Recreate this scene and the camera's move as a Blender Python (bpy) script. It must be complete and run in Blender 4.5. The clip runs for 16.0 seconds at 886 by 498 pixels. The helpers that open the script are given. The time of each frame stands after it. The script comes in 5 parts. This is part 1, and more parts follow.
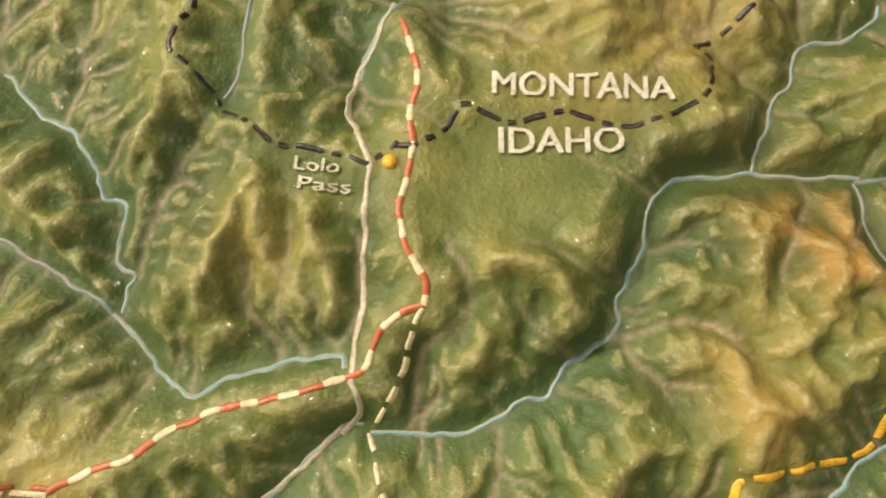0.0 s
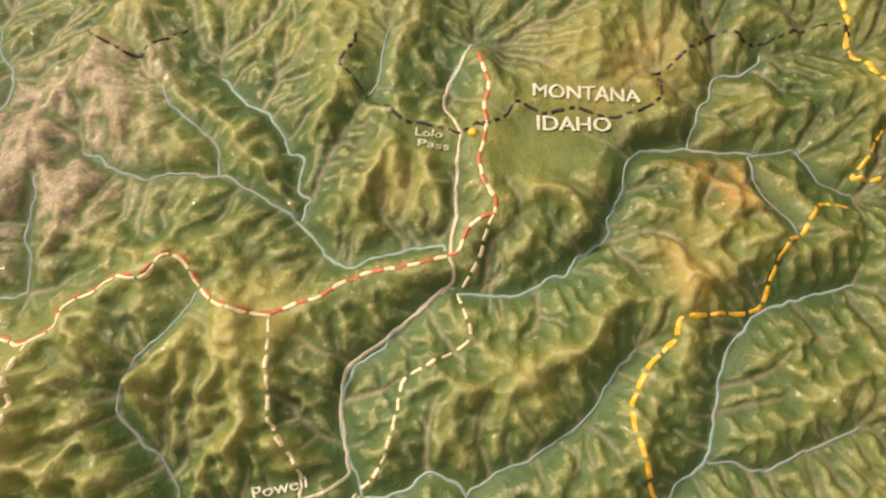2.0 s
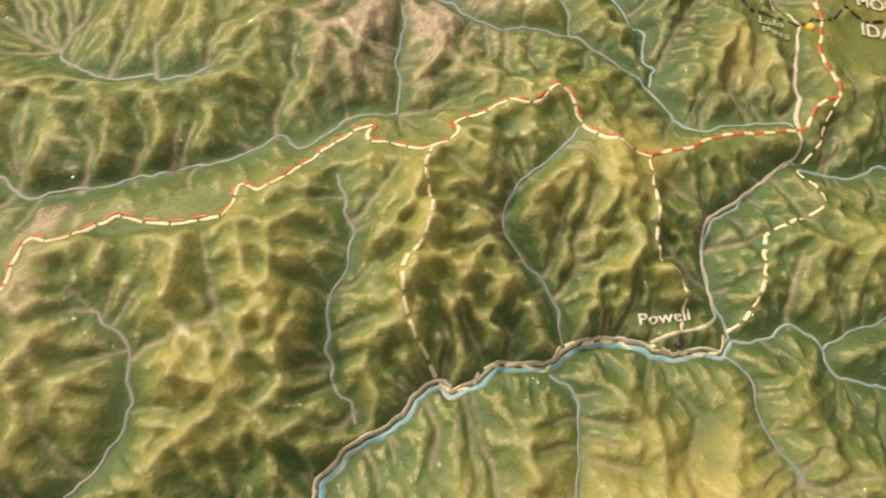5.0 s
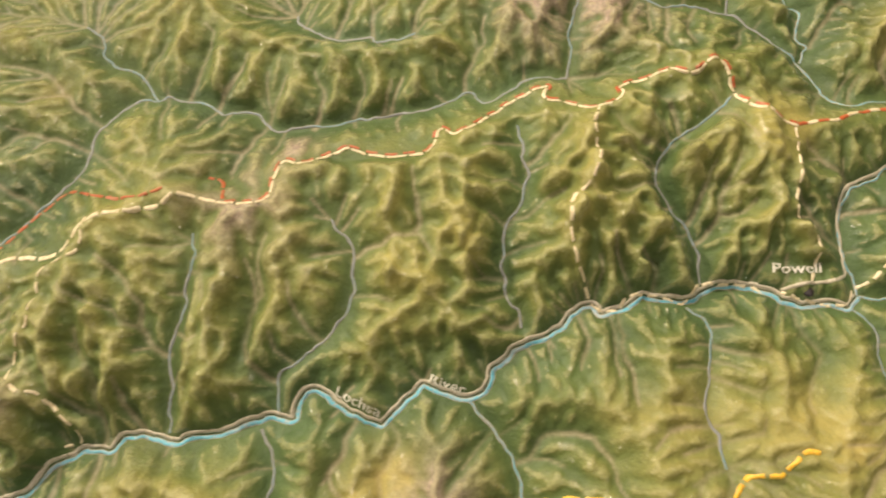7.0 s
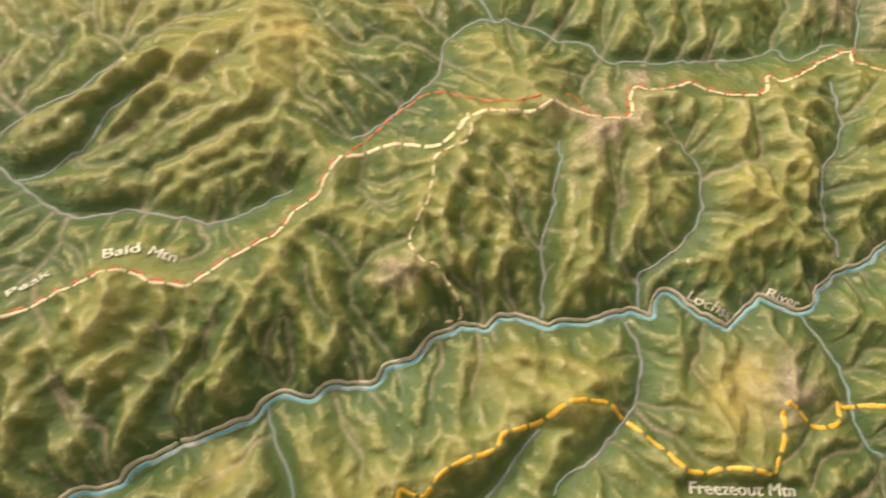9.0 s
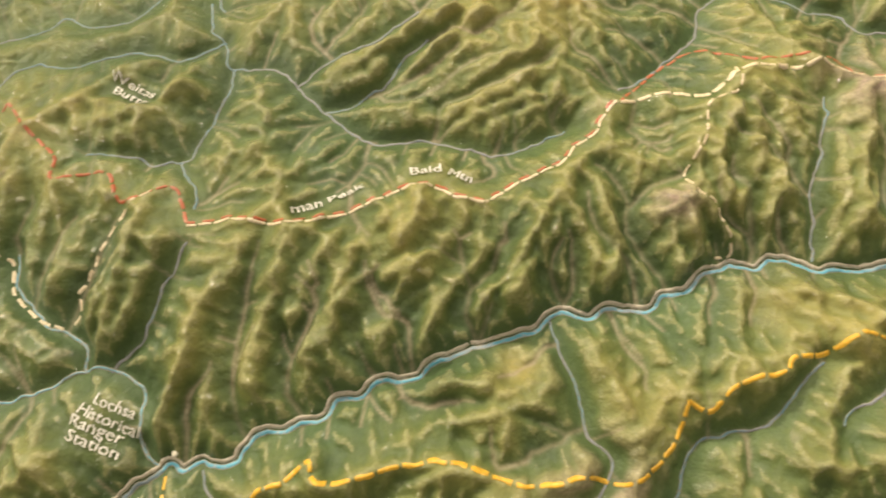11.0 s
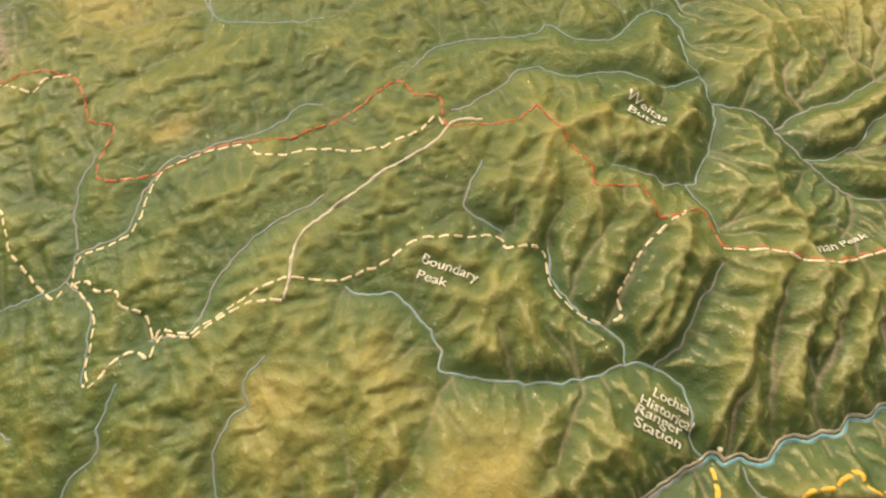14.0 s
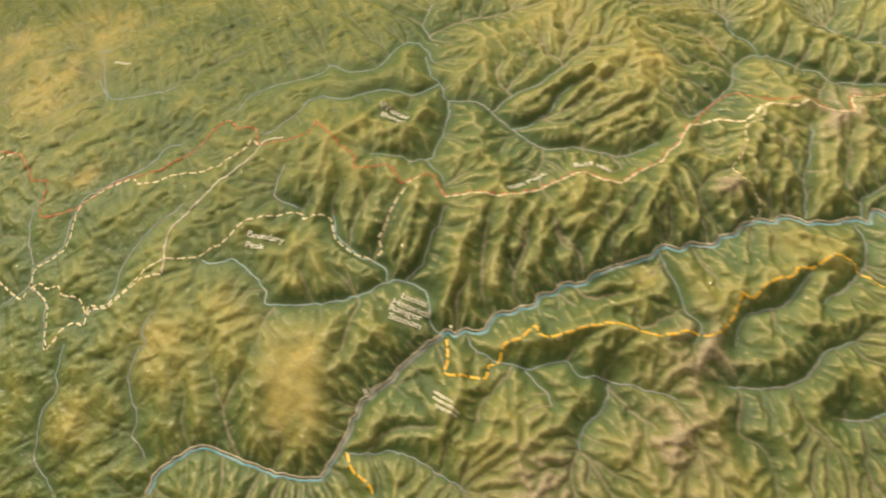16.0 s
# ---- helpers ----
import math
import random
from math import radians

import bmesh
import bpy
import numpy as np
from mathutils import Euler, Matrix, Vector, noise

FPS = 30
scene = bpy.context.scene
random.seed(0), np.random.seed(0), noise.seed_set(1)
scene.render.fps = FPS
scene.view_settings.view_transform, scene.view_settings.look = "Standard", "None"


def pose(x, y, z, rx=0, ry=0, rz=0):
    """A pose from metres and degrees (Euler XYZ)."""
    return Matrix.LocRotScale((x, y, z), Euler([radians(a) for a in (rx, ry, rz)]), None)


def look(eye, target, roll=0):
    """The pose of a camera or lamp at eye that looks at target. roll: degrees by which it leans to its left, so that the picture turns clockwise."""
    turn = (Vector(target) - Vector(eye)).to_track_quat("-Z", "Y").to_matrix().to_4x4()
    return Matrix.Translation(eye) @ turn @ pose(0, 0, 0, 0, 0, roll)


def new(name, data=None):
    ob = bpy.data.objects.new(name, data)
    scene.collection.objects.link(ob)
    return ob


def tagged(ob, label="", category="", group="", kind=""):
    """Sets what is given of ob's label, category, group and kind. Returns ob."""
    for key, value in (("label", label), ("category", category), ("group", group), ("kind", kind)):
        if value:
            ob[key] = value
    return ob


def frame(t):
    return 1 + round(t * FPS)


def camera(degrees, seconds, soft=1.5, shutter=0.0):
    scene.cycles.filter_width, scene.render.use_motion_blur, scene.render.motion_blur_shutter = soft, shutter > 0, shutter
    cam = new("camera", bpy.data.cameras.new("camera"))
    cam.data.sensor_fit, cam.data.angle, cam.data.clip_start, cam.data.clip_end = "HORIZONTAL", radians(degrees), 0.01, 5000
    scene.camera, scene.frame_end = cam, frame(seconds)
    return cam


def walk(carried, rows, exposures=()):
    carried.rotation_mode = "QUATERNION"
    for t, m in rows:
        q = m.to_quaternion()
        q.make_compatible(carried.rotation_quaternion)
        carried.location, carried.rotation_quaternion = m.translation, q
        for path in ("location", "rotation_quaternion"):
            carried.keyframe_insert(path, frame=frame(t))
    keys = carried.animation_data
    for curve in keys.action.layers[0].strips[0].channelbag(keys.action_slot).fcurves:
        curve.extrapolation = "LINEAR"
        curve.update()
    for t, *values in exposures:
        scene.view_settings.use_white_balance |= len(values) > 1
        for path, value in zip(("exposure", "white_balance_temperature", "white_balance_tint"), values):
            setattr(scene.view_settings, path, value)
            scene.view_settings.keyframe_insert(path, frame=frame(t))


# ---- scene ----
from mathutils.kdtree import KDTree

# ---- camera ----
cam = camera(73.49, 16.0, soft=1.9, shutter=0.5)
walk(cam, [
    (0, look((0.0279, 0.0682, 0.3011), (0.0141, 0.1462, -0.1926), -21.51)),
    (0.5, look((0.0093, 0.0603, 0.3036), (-0.0037, 0.1422, -0.1895), -19.98)),
    (1, look((-0.0020, 0.0288, 0.3441), (-0.0130, 0.1204, -0.1473), -17.77)),
    (1.5, look((-0.0223, -0.0182, 0.4195), (-0.0226, 0.0953, -0.0675), -10.89)),
    (2, look((-0.0588, -0.0593, 0.4828), (-0.0443, 0.0673, -0.0008), -4.01)),
    (2.5, look((-0.1090, -0.0875, 0.4721), (-0.0843, 0.0507, -0.0078), 0.03)),
    (3, look((-0.1611, -0.1271, 0.4506), (-0.1279, 0.0180, -0.0268), 2.94)),
    (3.5, look((-0.2270, -0.1462, 0.4402), (-0.1838, 0.0032, -0.0350), 6.86)),
    (4, look((-0.3049, -0.1506, 0.4321), (-0.2481, -0.0008, -0.0415), 12.62)),
    (4.5, look((-0.3855, -0.1577, 0.4303), (-0.3175, -0.0053, -0.0410), 17.30)),
    (6.8, look((-0.4674, -0.2232, 0.5096), (-0.4909, -0.0880, 0.0288), -8.89)),
    (7, look((-0.4894, -0.2303, 0.5146), (-0.5112, -0.0925, 0.0345), -7.93)),
    (7.5, look((-0.5789, -0.2526, 0.5210), (-0.5868, -0.1110, 0.0415), -0.87)),
    (8, look((-0.6647, -0.2731, 0.5270), (-0.6582, -0.1296, 0.0480), 6.27)),
    (8.5, look((-0.7606, -0.3165, 0.5259), (-0.7499, -0.1653, 0.0495), 9.54)),
    (9, look((-0.8451, -0.3530, 0.5279), (-0.8286, -0.2050, 0.0506), 12.46)),
    (11.3, look((-1.0377, -0.5053, 0.5255), (-1.0935, -0.3268, 0.0618), -5.89)),
    (11.5, look((-1.0651, -0.5140, 0.5304), (-1.1180, -0.3344, 0.0668), -4.81)),
    (12, look((-1.1558, -0.5429, 0.5312), (-1.2005, -0.3617, 0.0673), -1.31)),
    (12.5, look((-1.2478, -0.5634, 0.5356), (-1.2815, -0.3832, 0.0704), 3.20)),
    (13, look((-1.3585, -0.5669, 0.5546), (-1.3805, -0.3881, 0.0882), 7.59)),
    (13.5, look((-1.4820, -0.5868, 0.5686), (-1.4966, -0.4152, 0.0992), 12.10)),
    (14, look((-1.5551, -0.6238, 0.5801), (-1.5612, -0.4518, 0.1107), 16.80)),
    (14.5, look((-1.5504, -0.6716, 0.6346), (-1.5570, -0.4913, 0.1683), 17.70)),
    (15, look((-1.4749, -0.7100, 0.6954), (-1.4840, -0.5309, 0.2287), 14.72)),
    (15.5, look((-1.3684, -0.7090, 0.7895), (-1.3864, -0.5294, 0.3233), 7.55)),
    (16, look((-1.2264, -0.7273, 0.8538), (-1.2566, -0.5471, 0.3883), 1.08)),
], exposures=((0, -0.14, 6400, 11), (1.5, -0.02, 6350, 12), (4, -0.04, 6250, 12), (8, -0.09, 6250, 12), (10.5, -0.01, 6150, 13), (11.5, 0.08, 6050, 14), (12.5, 0.10, 6000, 14), (13.5, -0.02, 6200, 13), (14.5, -0.09, 6500, 11), (16, -0.10, 6500, 11)))

# ---- light: a gallery with a row of unseen lamps behind the far side of the model, and two added fills ----
world = bpy.data.worlds.new("gallery_air")
scene.world = world
world.use_nodes = True
world.node_tree.nodes["Background"].inputs["Color"].default_value = (1.0, 0.93, 0.82, 1)
world.node_tree.nodes["Background"].inputs["Strength"].default_value = 0.08


def lamp(x, y, z, aim, size, watts, colour=(1.0, 0.86, 0.68)):
    data = bpy.data.lights.new("unseen_lamp", "AREA")
    data.shape, data.size, data.energy, data.color = "DISK", size, watts, colour
    data.spread = radians(115)
    ob = new("unseen_lamp", data)
    ob.matrix_world = look((x, y, z), aim)
    return ob


for lx, ly, watts, size in ((-3.8, -0.25, 40, 1.3), (-3.0, 0.50, 11, 0.5), (-1.9, 1.05, 12.5, 0.12), (-1.1, 1.15, 11.8, 0.12), (-0.42, 1.15, 11, 0.12)):
    lamp(lx, ly, 1.3, (lx + 1.1, ly - 1.35, 0), size, watts, (1.0, 0.84, 0.63) if lx > -1.5 else (1.0, 0.86, 0.62))
# two unseen fill lamps overhead, added to lift the dark slopes
lamp(-1.9, -0.9, 1.95, (-1.8, -0.9, 0), 0.4, 8.2)
lamp(0.2, -0.4, 1.95, (0.1, -0.4, 0), 0.4, 8.0)
# ---- materials ----
def material(name, build, rough=0.5, metal=0.0):
    m = bpy.data.materials.new(name)
    m.use_nodes = True
    t = m.node_tree
    b = t.nodes["Principled BSDF"]
    b.inputs["Roughness"].default_value, b.inputs["Metallic"].default_value = rough, metal
    build(t, b)
    return m


def node(t, kind, **values):
    n = t.nodes.new(kind)
    for key, value in values.items():
        n.inputs[key].default_value = value
    return n


def grain(t, scale, detail=4.0, rough=0.6):
    c = t.nodes.new("ShaderNodeTexCoord")
    n = node(t, "ShaderNodeTexNoise", Scale=scale, Detail=detail, Roughness=rough)
    t.links.new(c.outputs["Object"], n.inputs["Vector"])
    return n.outputs["Fac"]


def ramp(t, source, *stops):
    n = t.nodes.new("ShaderNodeValToRGB")
    while len(n.color_ramp.elements) < len(stops):
        n.color_ramp.elements.new(0.5)
    for e, (at, colour) in zip(n.color_ramp.elements, stops):
        e.position, e.color = at, (*colour, 1) if len(colour) == 3 else colour
    t.links.new(source, n.inputs["Fac"])
    return n.outputs["Color"]


def blend(t, fac, a, b, kind="MIX"):
    n = t.nodes.new("ShaderNodeMix")
    n.data_type, n.blend_type = "RGBA", kind
    for value, at in ((fac, 0), (a, 6), (b, 7)):
        if isinstance(value, (int, float)):
            n.inputs[at].default_value = value
        elif isinstance(value, tuple):
            n.inputs[at].default_value = (*value, 1)
        else:
            t.links.new(value, n.inputs[at])
    return n.outputs[2]


def arith(t, kind, a, b=0.0, clamp=False):
    n = t.nodes.new("ShaderNodeMath")
    n.operation, n.use_clamp = kind, clamp
    for value, at in ((a, 0), (b, 1)):
        if isinstance(value, (int, float)):
            n.inputs[at].default_value = value
        else:
            t.links.new(value, n.inputs[at])
    return n.outputs[0]


def relief(t, b, *layers):
    """Stack bumps of (source, strength, distance)."""
    last = None
    for source, strength, far in layers:
        n = node(t, "ShaderNodeBump", Strength=strength, Distance=far)
        t.links.new(source, n.inputs["Height"])
        if last:
            t.links.new(last, n.inputs["Normal"])
        last = n.outputs["Normal"]
    t.links.new(last, b.inputs["Normal"])


def terrain_paint(t, b):
    masks = t.nodes.new("ShaderNodeAttribute")
    masks.attribute_name = "paint"
    parts = t.nodes.new("ShaderNodeSeparateColor")
    t.links.new(masks.outputs["Color"], parts.inputs["Color"])
    high, gully, rock = parts.outputs
    edge = masks.outputs["Alpha"]
    warm = t.nodes.new("ShaderNodeAttribute")
    warm.attribute_name = "warmth"
    wparts = t.nodes.new("ShaderNodeSeparateColor")
    t.links.new(warm.outputs["Color"], wparts.inputs["Color"])
    sand, rust, deep = wparts.outputs
    broad, mid, fine = grain(t, 9, 3), grain(t, 55, 4), grain(t, 260, 3)
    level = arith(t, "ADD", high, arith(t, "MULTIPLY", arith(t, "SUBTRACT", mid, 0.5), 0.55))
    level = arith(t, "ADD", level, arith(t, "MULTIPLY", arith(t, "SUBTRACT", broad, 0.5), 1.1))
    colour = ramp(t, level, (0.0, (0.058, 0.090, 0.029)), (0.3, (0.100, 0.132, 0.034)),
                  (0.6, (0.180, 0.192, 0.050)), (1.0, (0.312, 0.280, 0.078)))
    colour = blend(t, arith(t, "MULTIPLY", deep, 0.40), colour, (0.086, 0.150, 0.052))
    colour = blend(t, arith(t, "MULTIPLY", sand, arith(t, "ADD", mid, 0.2, True), True), colour, (0.43, 0.34, 0.10))
    colour = blend(t, arith(t, "MULTIPLY", rust, 0.7), colour, (0.42, 0.22, 0.05))
    stone = ramp(t, fine, (0.3, (0.25, 0.185, 0.14)), (0.7, (0.42, 0.32, 0.255)))
    colour = blend(t, arith(t, "MULTIPLY", rock, arith(t, "ADD", mid, 0.35, True), True), colour, stone)
    # thin paler line along the sharpest crests, broken up by noise
    crest_pale = arith(t, "MULTIPLY", ramp(t, edge, (0.80, (0, 0, 0)), (1.0, (0.75, 0.75, 0.75))), arith(t, "SUBTRACT", arith(t, "ADD", mid, fine), 0.55, True), True)
    colour = blend(t, crest_pale, colour, (0.36, 0.335, 0.15))
    colour = blend(t, arith(t, "MULTIPLY", gully, arith(t, "ADD", fine, 0.3, True), True), colour, (0.34, 0.275, 0.185))
    colour = blend(t, 0.35, colour, ramp(t, fine, (0.3, (0.55, 0.55, 0.5)), (0.7, (1.0, 1.0, 0.95))), "MULTIPLY")
    t.links.new(colour, b.inputs["Base Color"])
    gloss = ramp(t, mid, (0.35, (0.48, 0.48, 0.48)), (0.65, (0.68, 0.68, 0.68)))
    t.links.new(gloss, b.inputs["Roughness"])
    b.inputs["Specular IOR Level"].default_value = 0.28
    b.inputs["Coat Roughness"].default_value = 0.13
    # gloss is masked onto the crests, which places the glints there
    crest_gloss = ramp(t, arith(t, "ADD", edge, arith(t, "MULTIPLY", arith(t, "SUBTRACT", mid, 0.5), 0.6)), (0.40, (0.16, 0.16, 0.16)), (0.80, (1.0, 1.0, 1.0)))
    t.links.new(crest_gloss, b.inputs["Coat Weight"])
    ripple = node(t, "ShaderNodeBump", Strength=1.0, Distance=0.0058)
    t.links.new(grain(t, 165, 3, 0.5), ripple.inputs["Height"])
    t.links.new(ripple.outputs["Normal"], b.inputs["Coat Normal"])
    relief(t, b, (grain(t, 110, 4, 0.5), 0.38, 0.004), (grain(t, 330, 2, 0.5), 0.4, 0.0016))


def enamel(colour, worn, rough=0.32):
    def build(t, b):
        f = grain(t, 420, 4)
        c = ramp(t, f, (0.36, worn), (0.56, colour))
        t.links.new(c, b.inputs["Base Color"])
        relief(t, b, (grain(t, 300, 4), 0.5, 0.0012))
    return material("enamel", build, rough)


TERRAIN = material("varnished_terrain_paint", terrain_paint, 0.3)
CREAM = enamel((0.72, 0.62, 0.42), (0.50, 0.40, 0.22))
WHITE = enamel((0.74, 0.69, 0.55), (0.42, 0.38, 0.24))
RED = enamel((0.43, 0.088, 0.028), (0.34, 0.15, 0.06))
YELLOW = enamel((0.80, 0.46, 0.035), (0.52, 0.32, 0.04))
BLACK = enamel((0.018, 0.014, 0.018), (0.05, 0.04, 0.035))
ROAD = enamel((0.50, 0.45, 0.35), (0.36, 0.31, 0.22))
def water(t, b):
    patch = ramp(t, grain(t, 16, 3, 0.6), (0.52, (0.10, 0.34, 0.44)), (0.62, (0.24, 0.36, 0.41)), (0.70, (0.38, 0.38, 0.36)))
    c = blend(t, ramp(t, grain(t, 420, 4), (0.34, (1, 1, 1)), (0.50, (0, 0, 0))), patch, (0.33, 0.34, 0.32))
    t.links.new(c, b.inputs["Base Color"])
    relief(t, b, (grain(t, 300, 4), 0.5, 0.0012))


def stream_water(t, b):
    patch = ramp(t, grain(t, 11, 3, 0.6), (0.44, (0.12, 0.23, 0.265)), (0.56, (0.21, 0.22, 0.245)))
    c = blend(t, ramp(t, grain(t, 420, 4), (0.34, (1, 1, 1)), (0.50, (0, 0, 0))), patch, (0.23, 0.225, 0.20))
    t.links.new(c, b.inputs["Base Color"])
    relief(t, b, (grain(t, 300, 4), 0.5, 0.0012))


BLUE = material("water_enamel", water, 0.4)
SLATE = material("stream_enamel", stream_water, 0.5)
DIM = enamel((0.25, 0.23, 0.17), (0.17, 0.165, 0.09), 0.6)
BANK = enamel((0.35, 0.31, 0.24), (0.22, 0.205, 0.12), 0.6)
LETTER = enamel((0.66, 0.64, 0.56), (0.46, 0.43, 0.32))


FADED = enamel((0.50, 0.48, 0.37), (0.30, 0.29, 0.17))


def plaster(colour, scale=18.0):
    def build(t, b):
        c = ramp(t, grain(t, scale, 5), (0.3, tuple(0.86 * v for v in colour)), (0.7, colour))
        t.links.new(c, b.inputs["Base Color"])
        relief(t, b, (grain(t, 160, 4), 0.2, 0.001))
    return material("plaster", build, 0.85)


# ---- the drainage of the relief: every valley line with the depth of its mouth and head ----
X0, X1, Y0, Y1, STEP = -2.48, 0.50, -1.00, 0.50, 0.002
NX, NY = round((X1 - X0) / STEP) + 1, round((Y1 - Y0) / STEP) + 1
GX, GY = np.meshgrid(np.linspace(X0, X1, NX), np.linspace(Y0, Y1, NY))


def lattice(x, y, scale, seed):
    """Smooth noise from -1 to 1, with lumps of that size in metres."""
    grid = np.random.RandomState(seed).uniform(-1, 1, (64, 64))
    u, v = x / scale + 1000, y / scale + 1000
    i, j = np.floor(u).astype(int), np.floor(v).astype(int)
    a, b = u - i, v - j
    a, b = a * a * (3 - 2 * a), b * b * (3 - 2 * b)
    g = lambda p, q: grid[(i + p) % 64, (j + q) % 64]
    return (g(0, 0) * (1 - a) + g(1, 0) * a) * (1 - b) + (g(0, 1) * (1 - a) + g(1, 1) * a) * b


SWELL = [0.027, -0.0277, 0.0149, -0.0641, -0.0077, -0.033, 0.0456, 0.0003, 0.0659, -0.0167, -0.017, -0.0081]


def swell(x, y):
    """The slow rise and fall of the whole model."""
    u, v = (np.clip(x, -2.35, 0.42) + 0.95) / 1.2, (np.clip(y, -0.9, 0.4) + 0.3) / 0.5
    terms = (1, u, v, u * u, u * v, v * v, u**3, u * u * v, u * v * v, v**3, u**4, u**3 * v)
    return sum(c * q for c, q in zip(SWELL, terms))


def smooth_line(points, step=0.002):
    """A curve through the points, at even steps."""
    p = np.array(points, float)
    p = np.vstack([2 * p[0] - p[1], p, 2 * p[-1] - p[-2]])
    out = []
    for a, b, c, d in zip(p, p[1:], p[2:], p[3:]):
        n = max(2, int(np.linalg.norm(c - b) / step))
        s = np.linspace(0, 1, n, endpoint=False)[:, None]
        out.append(0.5 * (2 * b + (c - a) * s + (2 * a - 5 * b + 4 * c - d) * s**2 + (3 * b - a - 3 * c + d) * s**3))
    return np.vstack(out + [p[-2][None]])


DRAINS, STROKES, RIDGES = [], [], []


def drain(kind, low, high, points):
    DRAINS.append((kind, low, high, points))


def stroke(kind, points):
    STROKES.append((kind, points))


def ridge(rise, wide, points):
    """The crest of a spur, from its root down to its nose."""
    RIDGES.append((rise, wide, points))


drain("river", -0.012, -0.012, [(-0.038, 0.030), (-0.025, 0.028), (0.004, 0.021), (0.023, 0.023), (0.039, 0.029), (0.057, 0.031), (0.070, 0.042), (0.084, 0.050), (0.096, 0.055), (0.106, 0.070), (0.118, 0.087), (0.129, 0.110), (0.136, 0.124), (0.152, 0.131), (0.171, 0.130), (0.196, 0.126), (0.226, 0.117), (0.242, 0.117), (0.255, 0.112)])
drain("stream", -0.01, -0.006, [(0.251, 0.110), (0.286, 0.110), (0.299, 0.100), (0.308, 0.076), (0.334, 0.055)])
drain("river", -0.012, -0.012, [(0.196, 0.126), (0.206, 0.144), (0.220, 0.165), (0.232, 0.173), (0.240, 0.190), (0.254, 0.195), (0.274, 0.194), (0.288, 0.200), (0.294, 0.211)])
drain("stream", -0.01, 0.01, [(0.251, 0.110), (0.248, 0.076), (0.261, 0.041), (0.264, 0.027)])
drain("river", -0.012, -0.012, [(-0.043, 0.065), (-0.044, 0.071), (-0.053, 0.074), (-0.078, 0.073), (-0.100, 0.074), (-0.116, 0.069), (-0.132, 0.070), (-0.146, 0.085), (-0.148, 0.093), (-0.156, 0.106), (-0.167, 0.119)])
drain("stream", -0.01, -0.006, [(-0.167, 0.119), (-0.182, 0.138), (-0.210, 0.160), (-0.231, 0.175), (-0.298, 0.185), (-0.323, 0.199), (-0.350, 0.222)])
drain("river", -0.012, -0.012, [(-0.162, 0.118), (-0.157, 0.131), (-0.153, 0.138), (-0.163, 0.148), (-0.160, 0.159), (-0.155, 0.181), (-0.164, 0.187), (-0.165, 0.197), (-0.174, 0.215), (-0.181, 0.232), (-0.193, 0.243), (-0.206, 0.256), (-0.221, 0.281)])
drain("gully", -0.007, 0.02, [(-0.150, 0.137), (-0.142, 0.155), (-0.129, 0.172), (-0.114, 0.192), (-0.095, 0.212)])
drain("stream", 0.0, 0.01, [(-0.082, 0.224), (-0.078, 0.231), (-0.070, 0.253), (-0.061, 0.270), (-0.054, 0.285)])
drain("river", -0.012, -0.012, [(-0.039, 0.035), (-0.050, 0.035), (-0.066, 0.026), (-0.089, 0.010), (-0.111, -0.006), (-0.133, -0.014), (-0.147, -0.037), (-0.150, -0.063), (-0.149, -0.090), (-0.145, -0.105), (-0.144, -0.114)])
drain("river", -0.012, -0.012, [(0.025, 0.269), (0.010, 0.256), (-0.002, 0.242), (-0.010, 0.227)])
drain("river", -0.012, -0.012, [(-0.143, -0.116), (-0.110, -0.118), (-0.099, -0.110), (-0.087, -0.109), (-0.075, -0.116), (-0.061, -0.125), (-0.063, -0.140), (-0.054, -0.152), (-0.029, -0.160), (-0.001, -0.169), (0.012, -0.179), (0.032, -0.185), (0.047, -0.196), (0.067, -0.203), (0.074, -0.233)])
drain("lochsa", -0.012, -0.012, [(-0.143, -0.117), (-0.149, -0.124), (-0.155, -0.129), (-0.178, -0.125), (-0.193, -0.127), (-0.213, -0.124), (-0.223, -0.115), (-0.241, -0.112), (-0.263, -0.113), (-0.280, -0.117), (-0.290, -0.126), (-0.330, -0.124), (-0.343, -0.128), (-0.358, -0.134), (-0.375, -0.138), (-0.386, -0.132), (-0.421, -0.161)])
drain("lochsa", -0.012, -0.012, [(-0.421, -0.161), (-0.444, -0.172), (-0.465, -0.188), (-0.469, -0.203), (-0.482, -0.212), (-0.502, -0.212), (-0.522, -0.205), (-0.529, -0.204), (-0.546, -0.223), (-0.560, -0.236), (-0.574, -0.236), (-0.594, -0.223), (-0.616, -0.209), (-0.628, -0.219), (-0.632, -0.233), (-0.653, -0.233), (-0.669, -0.240), (-0.724, -0.253), (-0.757, -0.249), (-0.773, -0.254), (-0.783, -0.263), (-0.806, -0.263), (-0.817, -0.270)])
drain("lochsa", -0.012, -0.012, [(-0.817, -0.270), (-0.835, -0.284), (-0.844, -0.297), (-0.862, -0.306), (-0.874, -0.321), (-0.902, -0.324), (-0.929, -0.338), (-0.948, -0.336), (-0.967, -0.356), (-0.988, -0.369), (-1.020, -0.382)])
drain("lochsa", -0.012, -0.012, [(-1.020, -0.382), (-1.047, -0.403), (-1.064, -0.419), (-1.092, -0.427), (-1.104, -0.442), (-1.121, -0.445), (-1.134, -0.465), (-1.160, -0.480), (-1.183, -0.489), (-1.197, -0.513), (-1.210, -0.520), (-1.226, -0.519), (-1.238, -0.529), (-1.252, -0.525), (-1.256, -0.533)])
